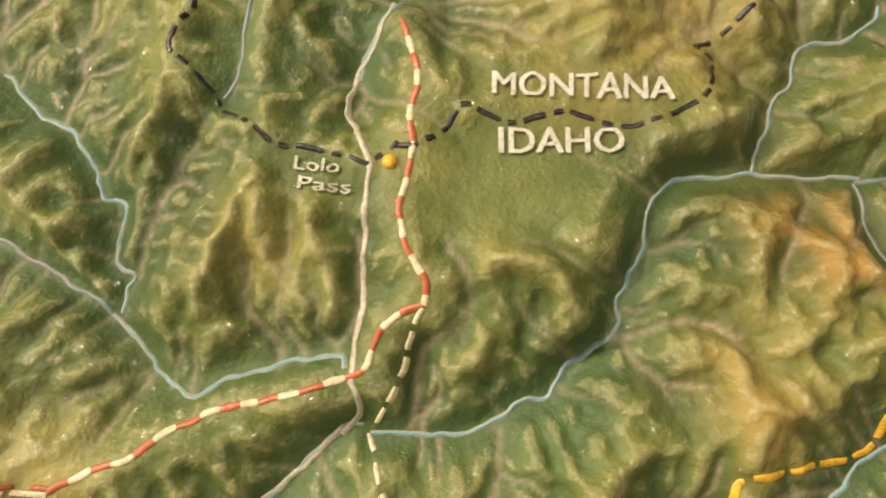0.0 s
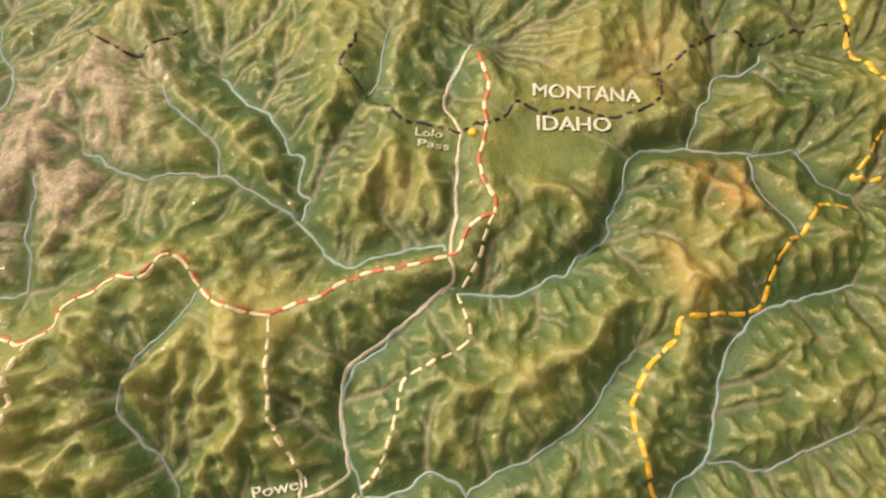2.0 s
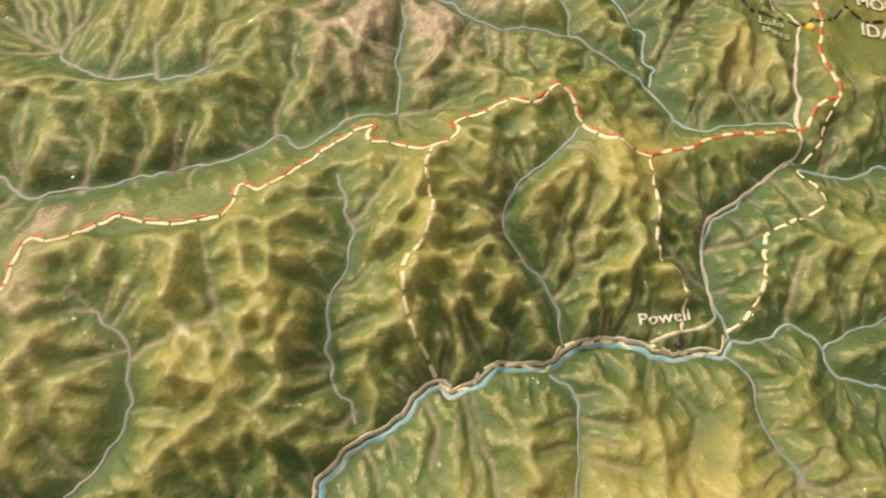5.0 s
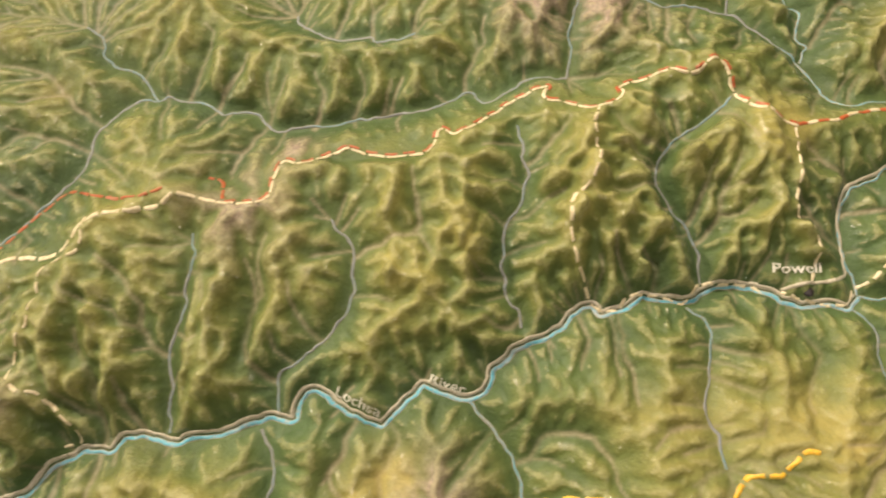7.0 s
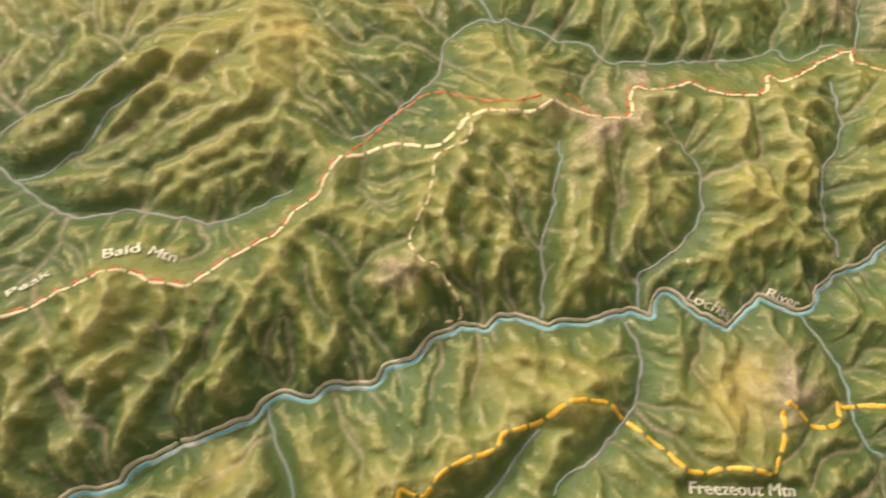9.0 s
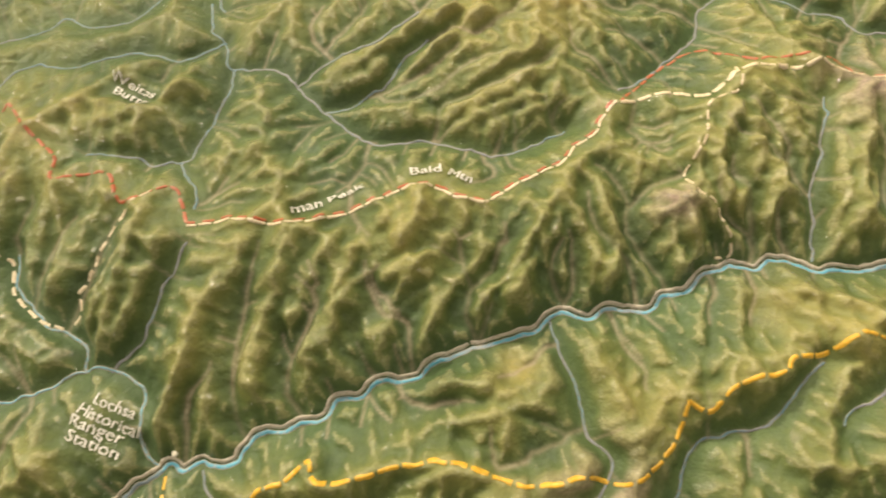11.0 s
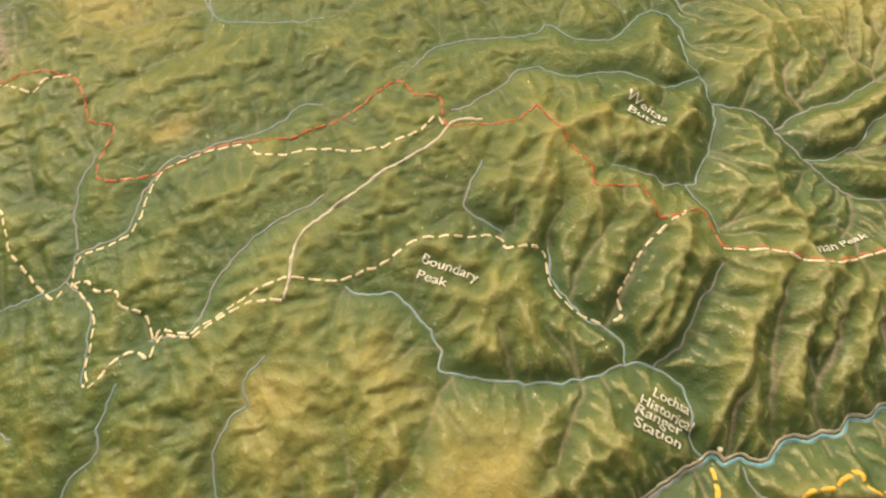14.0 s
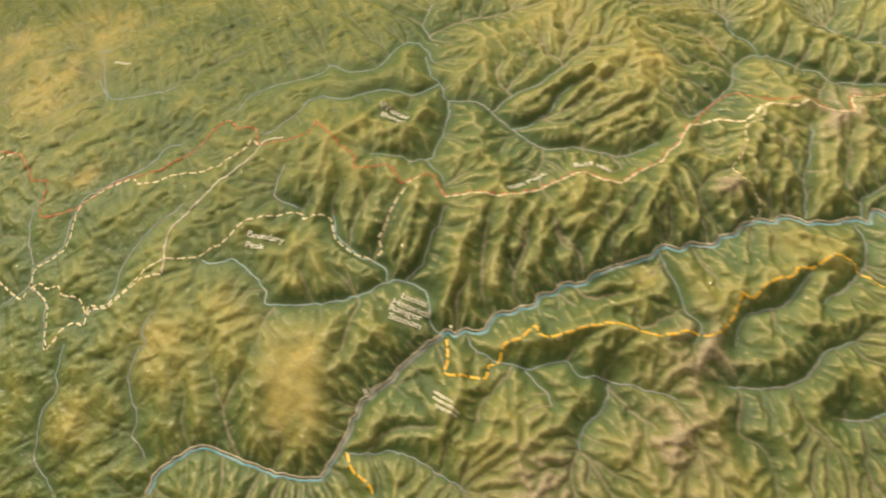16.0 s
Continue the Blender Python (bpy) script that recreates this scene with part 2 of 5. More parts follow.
drain("lochsa", -0.012, -0.012, [(-1.256, -0.533), (-1.301, -0.580), (-1.320, -0.611), (-1.350, -0.645), (-1.357, -0.669), (-1.372, -0.714), (-1.387, -0.755)])
drain("lochsa", -0.012, -0.012, [(-1.387, -0.755), (-1.427, -0.762), (-1.470, -0.759), (-1.524, -0.750), (-1.573, -0.748), (-1.600, -0.767), (-1.625, -0.791), (-1.635, -0.820)])
drain("stream", -0.01, 0.01, [(-0.282, -0.109), (-0.286, -0.074), (-0.311, -0.031), (-0.318, -0.012), (-0.309, 0.013), (-0.281, 0.034), (-0.247, 0.065)])
drain("stream", -0.01, 0.01, [(-0.443, -0.153), (-0.446, -0.138), (-0.455, -0.130), (-0.459, -0.097), (-0.456, -0.064), (-0.443, -0.044), (-0.438, -0.021), (-0.444, 0.012), (-0.448, 0.031)])
drain("stream", -0.01, 0.01, [(-0.296, -0.131), (-0.282, -0.148), (-0.283, -0.178), (-0.292, -0.217), (-0.286, -0.249), (-0.283, -0.263)])
drain("stream", -0.01, 0.01, [(-0.151, -0.129), (-0.137, -0.147), (-0.140, -0.176), (-0.132, -0.206), (-0.124, -0.226)])
drain("river", -0.012, -0.012, [(-0.488, -0.213), (-0.467, -0.238), (-0.450, -0.264), (-0.443, -0.299), (-0.429, -0.327), (-0.415, -0.337)])
drain("stream", -0.01, 0.01, [(-0.659, -0.242), (-0.646, -0.266), (-0.646, -0.305), (-0.660, -0.325), (-0.684, -0.355), (-0.712, -0.380), (-0.719, -0.394)])
drain("stream", -0.01, 0.01, [(-0.646, -0.227), (-0.648, -0.204), (-0.634, -0.189), (-0.611, -0.169), (-0.593, -0.143), (-0.588, -0.106), (-0.595, -0.080), (-0.612, -0.064)])
drain("stream", -0.01, 0.01, [(-0.735, -0.245), (-0.735, -0.208), (-0.738, -0.184), (-0.731, -0.145), (-0.728, -0.103), (-0.728, -0.081)])
drain("stream", -0.01, -0.006, [(-0.394, 0.095), (-0.430, 0.092), (-0.448, 0.078), (-0.474, 0.064), (-0.495, 0.076), (-0.520, 0.060), (-0.557, 0.051)])
drain("stream", -0.01, -0.006, [(-0.557, 0.051), (-0.584, 0.046), (-0.639, 0.035), (-0.666, 0.031), (-0.683, 0.036), (-0.701, 0.051), (-0.729, 0.051), (-0.752, 0.063), (-0.792, 0.065), (-0.819, 0.059), (-0.846, 0.028), (-0.846, 0.003), (-0.853, -0.016), (-0.864, -0.037), (-0.897, -0.079), (-0.922, -0.102)])
drain("stream", -0.01, 0.01, [(-0.394, 0.095), (-0.391, 0.137), (-0.381, 0.198)])
drain("stream", -0.01, 0.01, [(-0.798, 0.066), (-0.822, 0.093), (-0.850, 0.103), (-0.862, 0.132), (-0.880, 0.143)])
drain("stream", -0.01, 0.01, [(-0.672, 0.171), (-0.661, 0.152), (-0.620, 0.133), (-0.591, 0.134), (-0.582, 0.125), (-0.547, 0.132)])
drain("stream", -0.01, -0.006, [(-0.460, 0.259), (-0.444, 0.279), (-0.427, 0.295), (-0.425, 0.327), (-0.439, 0.352), (-0.444, 0.389)])
drain("river", -0.01, -0.006, [(0.094, -0.168), (0.103, -0.157), (0.133, -0.140), (0.149, -0.107), (0.161, -0.085), (0.177, -0.059), (0.210, -0.034), (0.240, -0.026), (0.268, -0.026), (0.307, -0.022)])
drain("stream", -0.01, 0.01, [(0.131, -0.140), (0.153, -0.146), (0.175, -0.155), (0.220, -0.145), (0.259, -0.136)])
drain("stream", -0.01, -0.006, [(0.095, -0.161), (0.092, -0.186), (0.088, -0.211)])
drain("stream", -0.01, -0.006, [(-0.063, -0.131), (-0.035, -0.117), (-0.001, -0.112), (0.026, -0.099), (0.048, -0.089), (0.075, -0.062), (0.101, -0.042)])
drain("stream", -0.01, -0.006, [(-0.970, -0.157), (-0.980, -0.166), (-1.027, -0.194), (-1.043, -0.197), (-1.095, -0.192), (-1.155, -0.204), (-1.208, -0.179), (-1.245, -0.153), (-1.275, -0.134), (-1.320, -0.142), (-1.340, -0.111), (-1.359, -0.093), (-1.376, -0.055)])
drain("stream", -0.01, 0.01, [(-1.208, -0.176), (-1.181, -0.167), (-1.151, -0.140), (-1.140, -0.107), (-1.120, -0.084)])
drain("stream", -0.01, 0.01, [(-1.245, -0.153), (-1.218, -0.114), (-1.180, -0.091), (-1.139, -0.045)])
drain("stream", -0.01, -0.006, [(-1.320, -0.142), (-1.314, -0.180), (-1.318, -0.213), (-1.327, -0.252), (-1.333, -0.260), (-1.306, -0.287), (-1.293, -0.309)])
drain("stream", -0.01, 0.01, [(-1.334, -0.256), (-1.355, -0.267), (-1.386, -0.265), (-1.420, -0.273)])
drain("stream", -0.01, 0.01, [(-1.339, -0.109), (-1.376, -0.139), (-1.422, -0.139), (-1.483, -0.168), (-1.540, -0.181), (-1.565, -0.223), (-1.602, -0.267)])
drain("stream", -0.01, 0.01, [(-1.358, -0.065), (-1.395, -0.026), (-1.425, -0.039), (-1.454, -0.096), (-1.496, -0.114), (-1.529, -0.106), (-1.546, -0.129), (-1.632, -0.178), (-1.662, -0.222)])
drain("stream", -0.01, 0.01, [(-1.373, -0.011), (-1.394, 0.015), (-1.387, 0.063)])
drain("river", -0.01, -0.006, [(-1.260, -0.530), (-1.279, -0.515), (-1.290, -0.477), (-1.325, -0.461), (-1.352, -0.468), (-1.393, -0.497), (-1.452, -0.518), (-1.519, -0.530), (-1.531, -0.514), (-1.559, -0.491), (-1.592, -0.475), (-1.630, -0.484), (-1.643, -0.482)])
drain("river", -0.012, -0.012, [(-1.352, -0.468), (-1.362, -0.446), (-1.383, -0.440), (-1.412, -0.430), (-1.446, -0.407), (-1.459, -0.375)])
drain("stream", -0.01, 0.01, [(-1.510, -0.377), (-1.552, -0.366), (-1.559, -0.345), (-1.552, -0.311)])
drain("stream", -0.01, 0.01, [(-1.326, -0.463), (-1.305, -0.427), (-1.300, -0.391), (-1.287, -0.344)])
drain("stream", -0.01, 0.01, [(-1.222, -0.526), (-1.210, -0.542), (-1.179, -0.554), (-1.152, -0.556), (-1.126, -0.556), (-1.078, -0.538), (-1.059, -0.553), (-1.015, -0.553), (-0.969, -0.558), (-0.923, -0.564)])
drain("stream", -0.01, 0.01, [(-1.016, -0.556), (-1.017, -0.589), (-1.044, -0.625), (-1.048, -0.655)])
drain("stream", -0.01, 0.01, [(-1.132, -0.559), (-1.105, -0.582), (-1.090, -0.603)])
drain("stream", -0.01, 0.01, [(-0.839, -0.471), (-0.832, -0.437), (-0.819, -0.418), (-0.787, -0.407), (-0.764, -0.386), (-0.750, -0.364), (-0.734, -0.342)])
drain("stream", -0.01, 0.01, [(-0.847, -0.530), (-0.784, -0.522), (-0.744, -0.499), (-0.720, -0.462), (-0.678, -0.437)])
drain("stream", -0.01, 0.01, [(-0.957, -0.342), (-0.949, -0.367), (-0.932, -0.393), (-0.922, -0.419), (-0.916, -0.436), (-0.896, -0.450), (-0.897, -0.468), (-0.905, -0.483)])
drain("stream", -0.01, 0.01, [(-1.363, -0.713), (-1.323, -0.709), (-1.285, -0.699), (-1.242, -0.713), (-1.191, -0.733)])
drain("stream", -0.01, 0.01, [(-0.690, -0.544), (-0.659, -0.541), (-0.628, -0.524)])
drain("stream", -0.01, -0.006, [(-2.067, -0.588), (-2.020, -0.604), (-2.008, -0.618), (-1.977, -0.599), (-1.949, -0.577), (-1.929, -0.561), (-1.930, -0.529), (-1.899, -0.506), (-1.887, -0.484), (-1.888, -0.451), (-1.881, -0.411), (-1.850, -0.387), (-1.822, -0.366), (-1.782, -0.337), (-1.765, -0.306), (-1.741, -0.294)])
drain("stream", -0.01, 0.01, [(-1.771, -0.544), (-1.772, -0.510), (-1.754, -0.469), (-1.727, -0.432), (-1.698, -0.400)])
drain("stream", -0.01, 0.01, [(-1.836, -0.800), (-1.840, -0.746), (-1.822, -0.709), (-1.829, -0.680), (-1.826, -0.640)])
drain("stream", -0.01, 0.01, [(-1.681, -0.746), (-1.683, -0.718), (-1.705, -0.677), (-1.707, -0.640), (-1.696, -0.618), (-1.706, -0.596), (-1.695, -0.573)])
drain("stream", -0.01, 0.01, [(-2.012, -0.619), (-1.988, -0.670), (-1.954, -0.719), (-1.914, -0.720)])
drain("stream", -0.01, 0.01, [(-1.929, -0.561), (-1.889, -0.580), (-1.875, -0.616), (-1.864, -0.649)])
drain("stream", -0.01, 0.01, [(-1.947, -0.181), (-1.908, -0.217), (-1.868, -0.215), (-1.810, -0.201), (-1.784, -0.187)])
drain("stream", -0.01, 0.01, [(-1.933, -0.523), (-1.957, -0.478), (-1.957, -0.424)])
drain("stream", -0.01, -0.006, [(-2.262, -0.277), (-2.204, -0.308), (-2.202, -0.283), (-2.182, -0.253)])
drain("stream", -0.01, 0.0, [(-1.651, -0.772), (-1.668, -0.757), (-1.681, -0.746)])
drain("stream", -0.01, 0.0, [(-1.790, -0.845), (-1.820, -0.818), (-1.836, -0.800)])
drain("stream", -0.01, 0.01, [(-1.915, -0.222), (-1.943, -0.160), (-1.969, -0.121), (-1.945, -0.120)])
drain("stream", -0.01, 0.01, [(-1.815, -0.591), (-1.780, -0.570), (-1.771, -0.544)])
drain("stream", -0.01, 0.01, [(-0.228, 0.175), (-0.229, 0.201), (-0.236, 0.217), (-0.260, 0.240), (-0.270, 0.268)])
drain("gully", -0.007, 0.02, [(-0.229, -0.165), (-0.241, -0.190), (-0.247, -0.208)])
drain("gully", -0.007, 0.02, [(-0.204, -0.144), (-0.190, -0.170), (-0.206, -0.199)])
drain("gully", -0.007, 0.02, [(-0.393, -0.140), (-0.387, -0.163), (-0.395, -0.186)])
drain("gully", -0.007, 0.02, [(-0.362, -0.146), (-0.364, -0.173), (-0.362, -0.191)])
drain("gully", -0.007, 0.02, [(0.107, 0.052), (0.120, 0.055), (0.138, 0.055), (0.159, 0.041)])
drain("gully", -0.007, 0.02, [(0.103, 0.050), (0.106, 0.037), (0.117, 0.026)])
drain("gully", -0.007, 0.02, [(-0.013, 0.035), (-0.004, 0.062), (0.002, 0.070), (0.025, 0.077), (0.029, 0.084)])
drain("gully", -0.007, 0.02, [(-0.189, 0.058), (-0.189, 0.075), (-0.194, 0.085)])
drain("gully", -0.007, 0.02, [(-0.171, 0.049), (-0.164, 0.062), (-0.164, 0.070)])
drain("gully", -0.007, 0.02, [(-0.840, -0.591), (-0.802, -0.610), (-0.786, -0.658)])
drain("gully", -0.007, 0.02, [(-0.738, -0.190), (-0.754, -0.172), (-0.770, -0.143), (-0.780, -0.113), (-0.776, -0.091)])
drain("gully", -0.007, 0.02, [(-0.806, -0.230), (-0.825, -0.213), (-0.830, -0.175), (-0.827, -0.135), (-0.827, -0.110)])
drain("gully", -0.007, 0.02, [(-0.853, -0.200), (-0.868, -0.184), (-0.873, -0.148), (-0.867, -0.122)])
drain("gully", -0.007, 0.02, [(-0.860, -0.191), (-0.884, -0.187), (-0.931, -0.170)])
drain("gully", -0.007, 0.02, [(-0.904, -0.225), (-0.923, -0.203), (-0.944, -0.194)])
drain("gully", -0.007, 0.02, [(-0.863, -0.294), (-0.891, -0.265), (-0.904, -0.243), (-0.899, -0.225), (-0.880, -0.206), (-0.859, -0.195)])
drain("gully", -0.007, 0.02, [(-0.650, -0.186), (-0.655, -0.157), (-0.665, -0.128), (-0.669, -0.107), (-0.662, -0.075)])
drain("gully", -0.007, 0.02, [(-0.731, -0.204), (-0.712, -0.170), (-0.710, -0.140), (-0.719, -0.104), (-0.718, -0.072)])
drain("gully", -0.007, 0.02, [(-0.790, -0.234), (-0.802, -0.202), (-0.811, -0.174)])
drain("gully", -0.007, 0.02, [(-0.783, -0.234), (-0.775, -0.192), (-0.775, -0.163)])
drain("gully", -0.007, 0.02, [(-0.452, -0.155), (-0.484, -0.151), (-0.486, -0.134), (-0.499, -0.119), (-0.511, -0.102), (-0.529, -0.084), (-0.534, -0.057), (-0.540, -0.023), (-0.535, 0.007)])
drain("gully", -0.007, 0.02, [(-0.588, -0.098), (-0.565, -0.086), (-0.537, -0.079)])
drain("gully", -0.007, 0.02, [(-0.445, -0.023), (-0.428, 0.001), (-0.404, 0.026), (-0.392, 0.046)])
drain("gully", -0.007, 0.02, [(-0.457, -0.064), (-0.435, -0.051), (-0.408, -0.033)])
drain("gully", -0.007, 0.02, [(-0.331, -0.011), (-0.345, 0.012), (-0.354, 0.035)])
drain("gully", -0.007, 0.02, [(-0.334, -0.014), (-0.317, 0.019), (-0.308, 0.051)])
drain("gully", -0.007, 0.02, [(-0.294, -0.066), (-0.279, -0.025), (-0.267, 0.004)])
drain("gully", -0.007, 0.02, [(-0.325, -0.115), (-0.329, -0.094), (-0.353, -0.080), (-0.368, -0.064)])
drain("gully", -0.007, 0.02, [(-0.358, -0.143), (-0.358, -0.172), (-0.350, -0.191)])
drain("gully", -0.007, 0.02, [(-0.767, 0.057), (-0.755, 0.092), (-0.748, 0.121)])
drain("gully", -0.007, 0.02, [(-0.738, 0.049), (-0.720, 0.080), (-0.706, 0.108)])
drain("gully", -0.007, 0.02, [(-0.671, 0.030), (-0.684, 0.061), (-0.685, 0.095)])
drain("gully", -0.007, 0.02, [(-0.638, 0.035), (-0.629, 0.064), (-0.642, 0.090)])
drain("gully", -0.007, 0.02, [(-0.606, 0.037), (-0.591, 0.073), (-0.604, 0.106)])
drain("gully", -0.007, 0.02, [(-0.568, 0.045), (-0.558, 0.081), (-0.541, 0.117)])
drain("gully", -0.007, 0.02, [(-0.697, 0.029), (-0.704, -0.009), (-0.707, -0.032)])
drain("gully", -0.007, 0.02, [(-0.838, 0.028), (-0.870, 0.052), (-0.901, 0.085)])
drain("gully", -0.007, 0.02, [(-0.843, 0.002), (-0.873, 0.013), (-0.901, 0.018)])
drain("gully", -0.007, 0.02, [(-0.524, 0.070), (-0.496, 0.092), (-0.472, 0.135)])
drain("gully", -0.007, 0.02, [(-0.255, -0.243), (-0.249, -0.215), (-0.234, -0.166)])
drain("gully", -0.007, 0.02, [(-0.365, -0.287), (-0.385, -0.244), (-0.428, -0.241)])
drain("gully", -0.007, 0.02, [(-0.587, -0.257), (-0.600, -0.275), (-0.608, -0.296)])
drain("gully", -0.007, 0.02, [(-0.542, -0.237), (-0.550, -0.260), (-0.559, -0.273)])
drain("gully", -0.007, 0.02, [(-0.884, -0.168), (-0.907, -0.149), (-0.908, -0.124)])
drain("gully", -0.007, 0.02, [(-0.437, 0.197), (-0.425, 0.230), (-0.419, 0.273)])
drain("gully", -0.007, 0.02, [(-0.302, 0.016), (-0.323, 0.043), (-0.340, 0.055)])
drain("gully", -0.007, 0.02, [(-0.297, 0.029), (-0.304, 0.054), (-0.326, 0.067)])
drain("gully", -0.007, 0.02, [(-0.311, 0.013), (-0.336, 0.017), (-0.358, 0.039)])
drain("gully", -0.007, 0.02, [(-0.312, -0.027), (-0.329, -0.011), (-0.362, 0.008)])
drain("gully", -0.007, 0.02, [(-0.283, -0.072), (-0.269, -0.053), (-0.263, -0.027), (-0.250, -0.006), (-0.244, 0.020)])
drain("gully", -0.007, 0.02, [(-0.235, -0.074), (-0.241, -0.052), (-0.238, -0.035)])
drain("gully", -0.007, 0.02, [(-0.319, -0.080), (-0.326, -0.058), (-0.333, -0.027), (-0.337, -0.009)])
drain("gully", -0.007, 0.02, [(-0.134, -0.013), (-0.156, 0.000), (-0.176, 0.018), (-0.189, 0.027)])
drain("gully", -0.007, 0.02, [(-0.143, -0.039), (-0.120, -0.038), (-0.101, -0.032)])
drain("gully", -0.007, 0.02, [(-0.149, -0.077), (-0.172, -0.056), (-0.187, -0.035)])
drain("gully", -0.007, 0.02, [(-0.067, 0.024), (-0.058, -0.002), (-0.050, -0.013)])
drain("gully", -0.007, 0.02, [(0.030, 0.020), (0.025, -0.001), (0.047, -0.010)])
drain("gully", -0.007, 0.02, [(-0.091, -0.111), (-0.086, -0.088), (-0.073, -0.055), (-0.051, -0.041), (-0.018, -0.037)])
drain("gully", -0.007, 0.02, [(0.041, -0.089), (0.032, -0.069), (0.029, -0.045)])
drain("gully", -0.007, 0.02, [(-0.040, -0.118), (-0.043, -0.087), (-0.032, -0.058)])
drain("gully", -0.007, 0.02, [(-0.013, -0.118), (0.006, -0.096), (0.022, -0.072)])
drain("gully", -0.007, 0.02, [(0.148, -0.107), (0.170, -0.102), (0.205, -0.103)])
drain("gully", -0.007, 0.02, [(0.158, -0.086), (0.197, -0.083), (0.237, -0.061)])
drain("gully", -0.007, 0.02, [(0.247, -0.033), (0.255, -0.054), (0.258, -0.074)])
drain("gully", -0.007, 0.02, [(0.079, -0.156), (0.065, -0.124), (0.056, -0.105)])
drain("gully", -0.007, 0.02, [(0.011, -0.152), (0.020, -0.133), (0.033, -0.118)])
drain("gully", -0.007, 0.02, [(-0.378, 0.180), (-0.389, 0.211), (-0.406, 0.238)])
drain("gully", -0.007, 0.02, [(-0.320, 0.199), (-0.335, 0.225), (-0.355, 0.241)])
drain("gully", -0.007, 0.02, [(-0.164, 0.201), (-0.181, 0.228), (-0.205, 0.258)])
drain("gully", -0.007, 0.02, [(-1.197, -0.491), (-1.210, -0.465), (-1.216, -0.432), (-1.220, -0.392), (-1.222, -0.355), (-1.221, -0.321)])
drain("gully", -0.007, 0.02, [(-1.152, -0.465), (-1.166, -0.451), (-1.168, -0.423), (-1.160, -0.391), (-1.160, -0.359)])
drain("gully", -0.007, 0.02, [(-1.075, -0.414), (-1.087, -0.391), (-1.097, -0.376), (-1.111, -0.360), (-1.128, -0.326), (-1.139, -0.300)])
drain("gully", -0.007, 0.02, [(-1.015, -0.377), (-1.030, -0.359), (-1.029, -0.333), (-1.043, -0.309), (-1.052, -0.288)])
drain("gully", -0.007, 0.02, [(-1.015, -0.377), (-1.008, -0.339), (-0.998, -0.300), (-1.012, -0.274)])
drain("gully", -0.007, 0.02, [(-1.240, -0.509), (-1.246, -0.473), (-1.233, -0.446), (-1.240, -0.406)])
drain("gully", -0.007, 0.02, [(-0.941, -0.315), (-0.949, -0.284), (-0.956, -0.263)])
drain("gully", -0.007, 0.02, [(-0.902, -0.307), (-0.906, -0.281), (-0.916, -0.255)])
drain("gully", -0.007, 0.02, [(-0.958, -0.370), (-0.972, -0.392), (-0.994, -0.407), (-1.019, -0.426)])
drain("gully", -0.007, 0.02, [(-1.085, -0.435), (-1.060, -0.439), (-1.042, -0.437), (-1.005, -0.430), (-0.992, -0.453), (-0.984, -0.478)])
drain("gully", -0.007, 0.02, [(-0.902, -0.338), (-0.889, -0.361), (-0.874, -0.377)])
drain("gully", -0.007, 0.02, [(-0.920, -0.433), (-0.946, -0.452), (-0.963, -0.465)])
drain("gully", -0.007, 0.02, [(-0.822, -0.277), (-0.819, -0.295), (-0.829, -0.315)])
drain("gully", -0.007, 0.02, [(-0.790, -0.408), (-0.790, -0.441)])
drain("gully", -0.007, 0.02, [(-1.248, -0.136), (-1.213, -0.082), (-1.196, -0.045)])
drain("gully", -0.007, 0.02, [(-1.094, -0.196), (-1.088, -0.164), (-1.058, -0.137)])
drain("gully", -0.007, 0.02, [(-1.033, -0.197), (-1.022, -0.158), (-0.991, -0.124)])
drain("gully", -0.007, 0.02, [(-1.155, -0.204), (-1.153, -0.236), (-1.160, -0.256)])
drain("gully", -0.007, 0.02, [(-1.391, -0.501), (-1.411, -0.480), (-1.442, -0.461)])
drain("gully", -0.007, 0.02, [(-1.422, -0.507), (-1.448, -0.487), (-1.484, -0.474)])
drain("gully", -0.007, 0.02, [(-1.709, -0.648), (-1.729, -0.648), (-1.750, -0.649)])
drain("gully", -0.007, 0.02, [(-1.553, -0.697), (-1.543, -0.659), (-1.529, -0.630), (-1.527, -0.600)])
drain("gully", -0.007, 0.02, [(-1.550, -0.690), (-1.567, -0.661), (-1.585, -0.631), (-1.599, -0.612)])
drain("gully", -0.007, 0.02, [(-1.507, -0.382), (-1.508, -0.345), (-1.489, -0.316), (-1.476, -0.287)])
drain("gully", -0.007, 0.02, [(-1.378, -0.421), (-1.369, -0.354), (-1.358, -0.313)])
drain("gully", -0.007, 0.02, [(-1.422, -0.430), (-1.425, -0.396), (-1.411, -0.348), (-1.395, -0.304)])
drain("gully", -0.007, 0.02, [(-1.397, -0.494), (-1.410, -0.472), (-1.421, -0.456)])
drain("gully", -0.007, 0.02, [(-1.453, -0.519), (-1.474, -0.494), (-1.498, -0.463)])
drain("gully", -0.007, 0.02, [(-1.609, -0.716), (-1.612, -0.676), (-1.636, -0.648)])
drain("gully", -0.007, 0.02, [(-1.748, -0.757), (-1.750, -0.722), (-1.777, -0.695)])
drain("gully", -0.007, 0.02, [(-1.770, -0.396), (-1.747, -0.349), (-1.705, -0.307)])
drain("gully", -0.007, 0.02, [(-1.775, -0.499), (-1.763, -0.446), (-1.729, -0.391)])
drain("gully", -0.007, 0.02, [(-1.892, -0.455), (-1.861, -0.424), (-1.812, -0.386)])
drain("gully", -0.007, 0.02, [(-1.977, -0.352), (-1.947, -0.300), (-1.895, -0.257)])
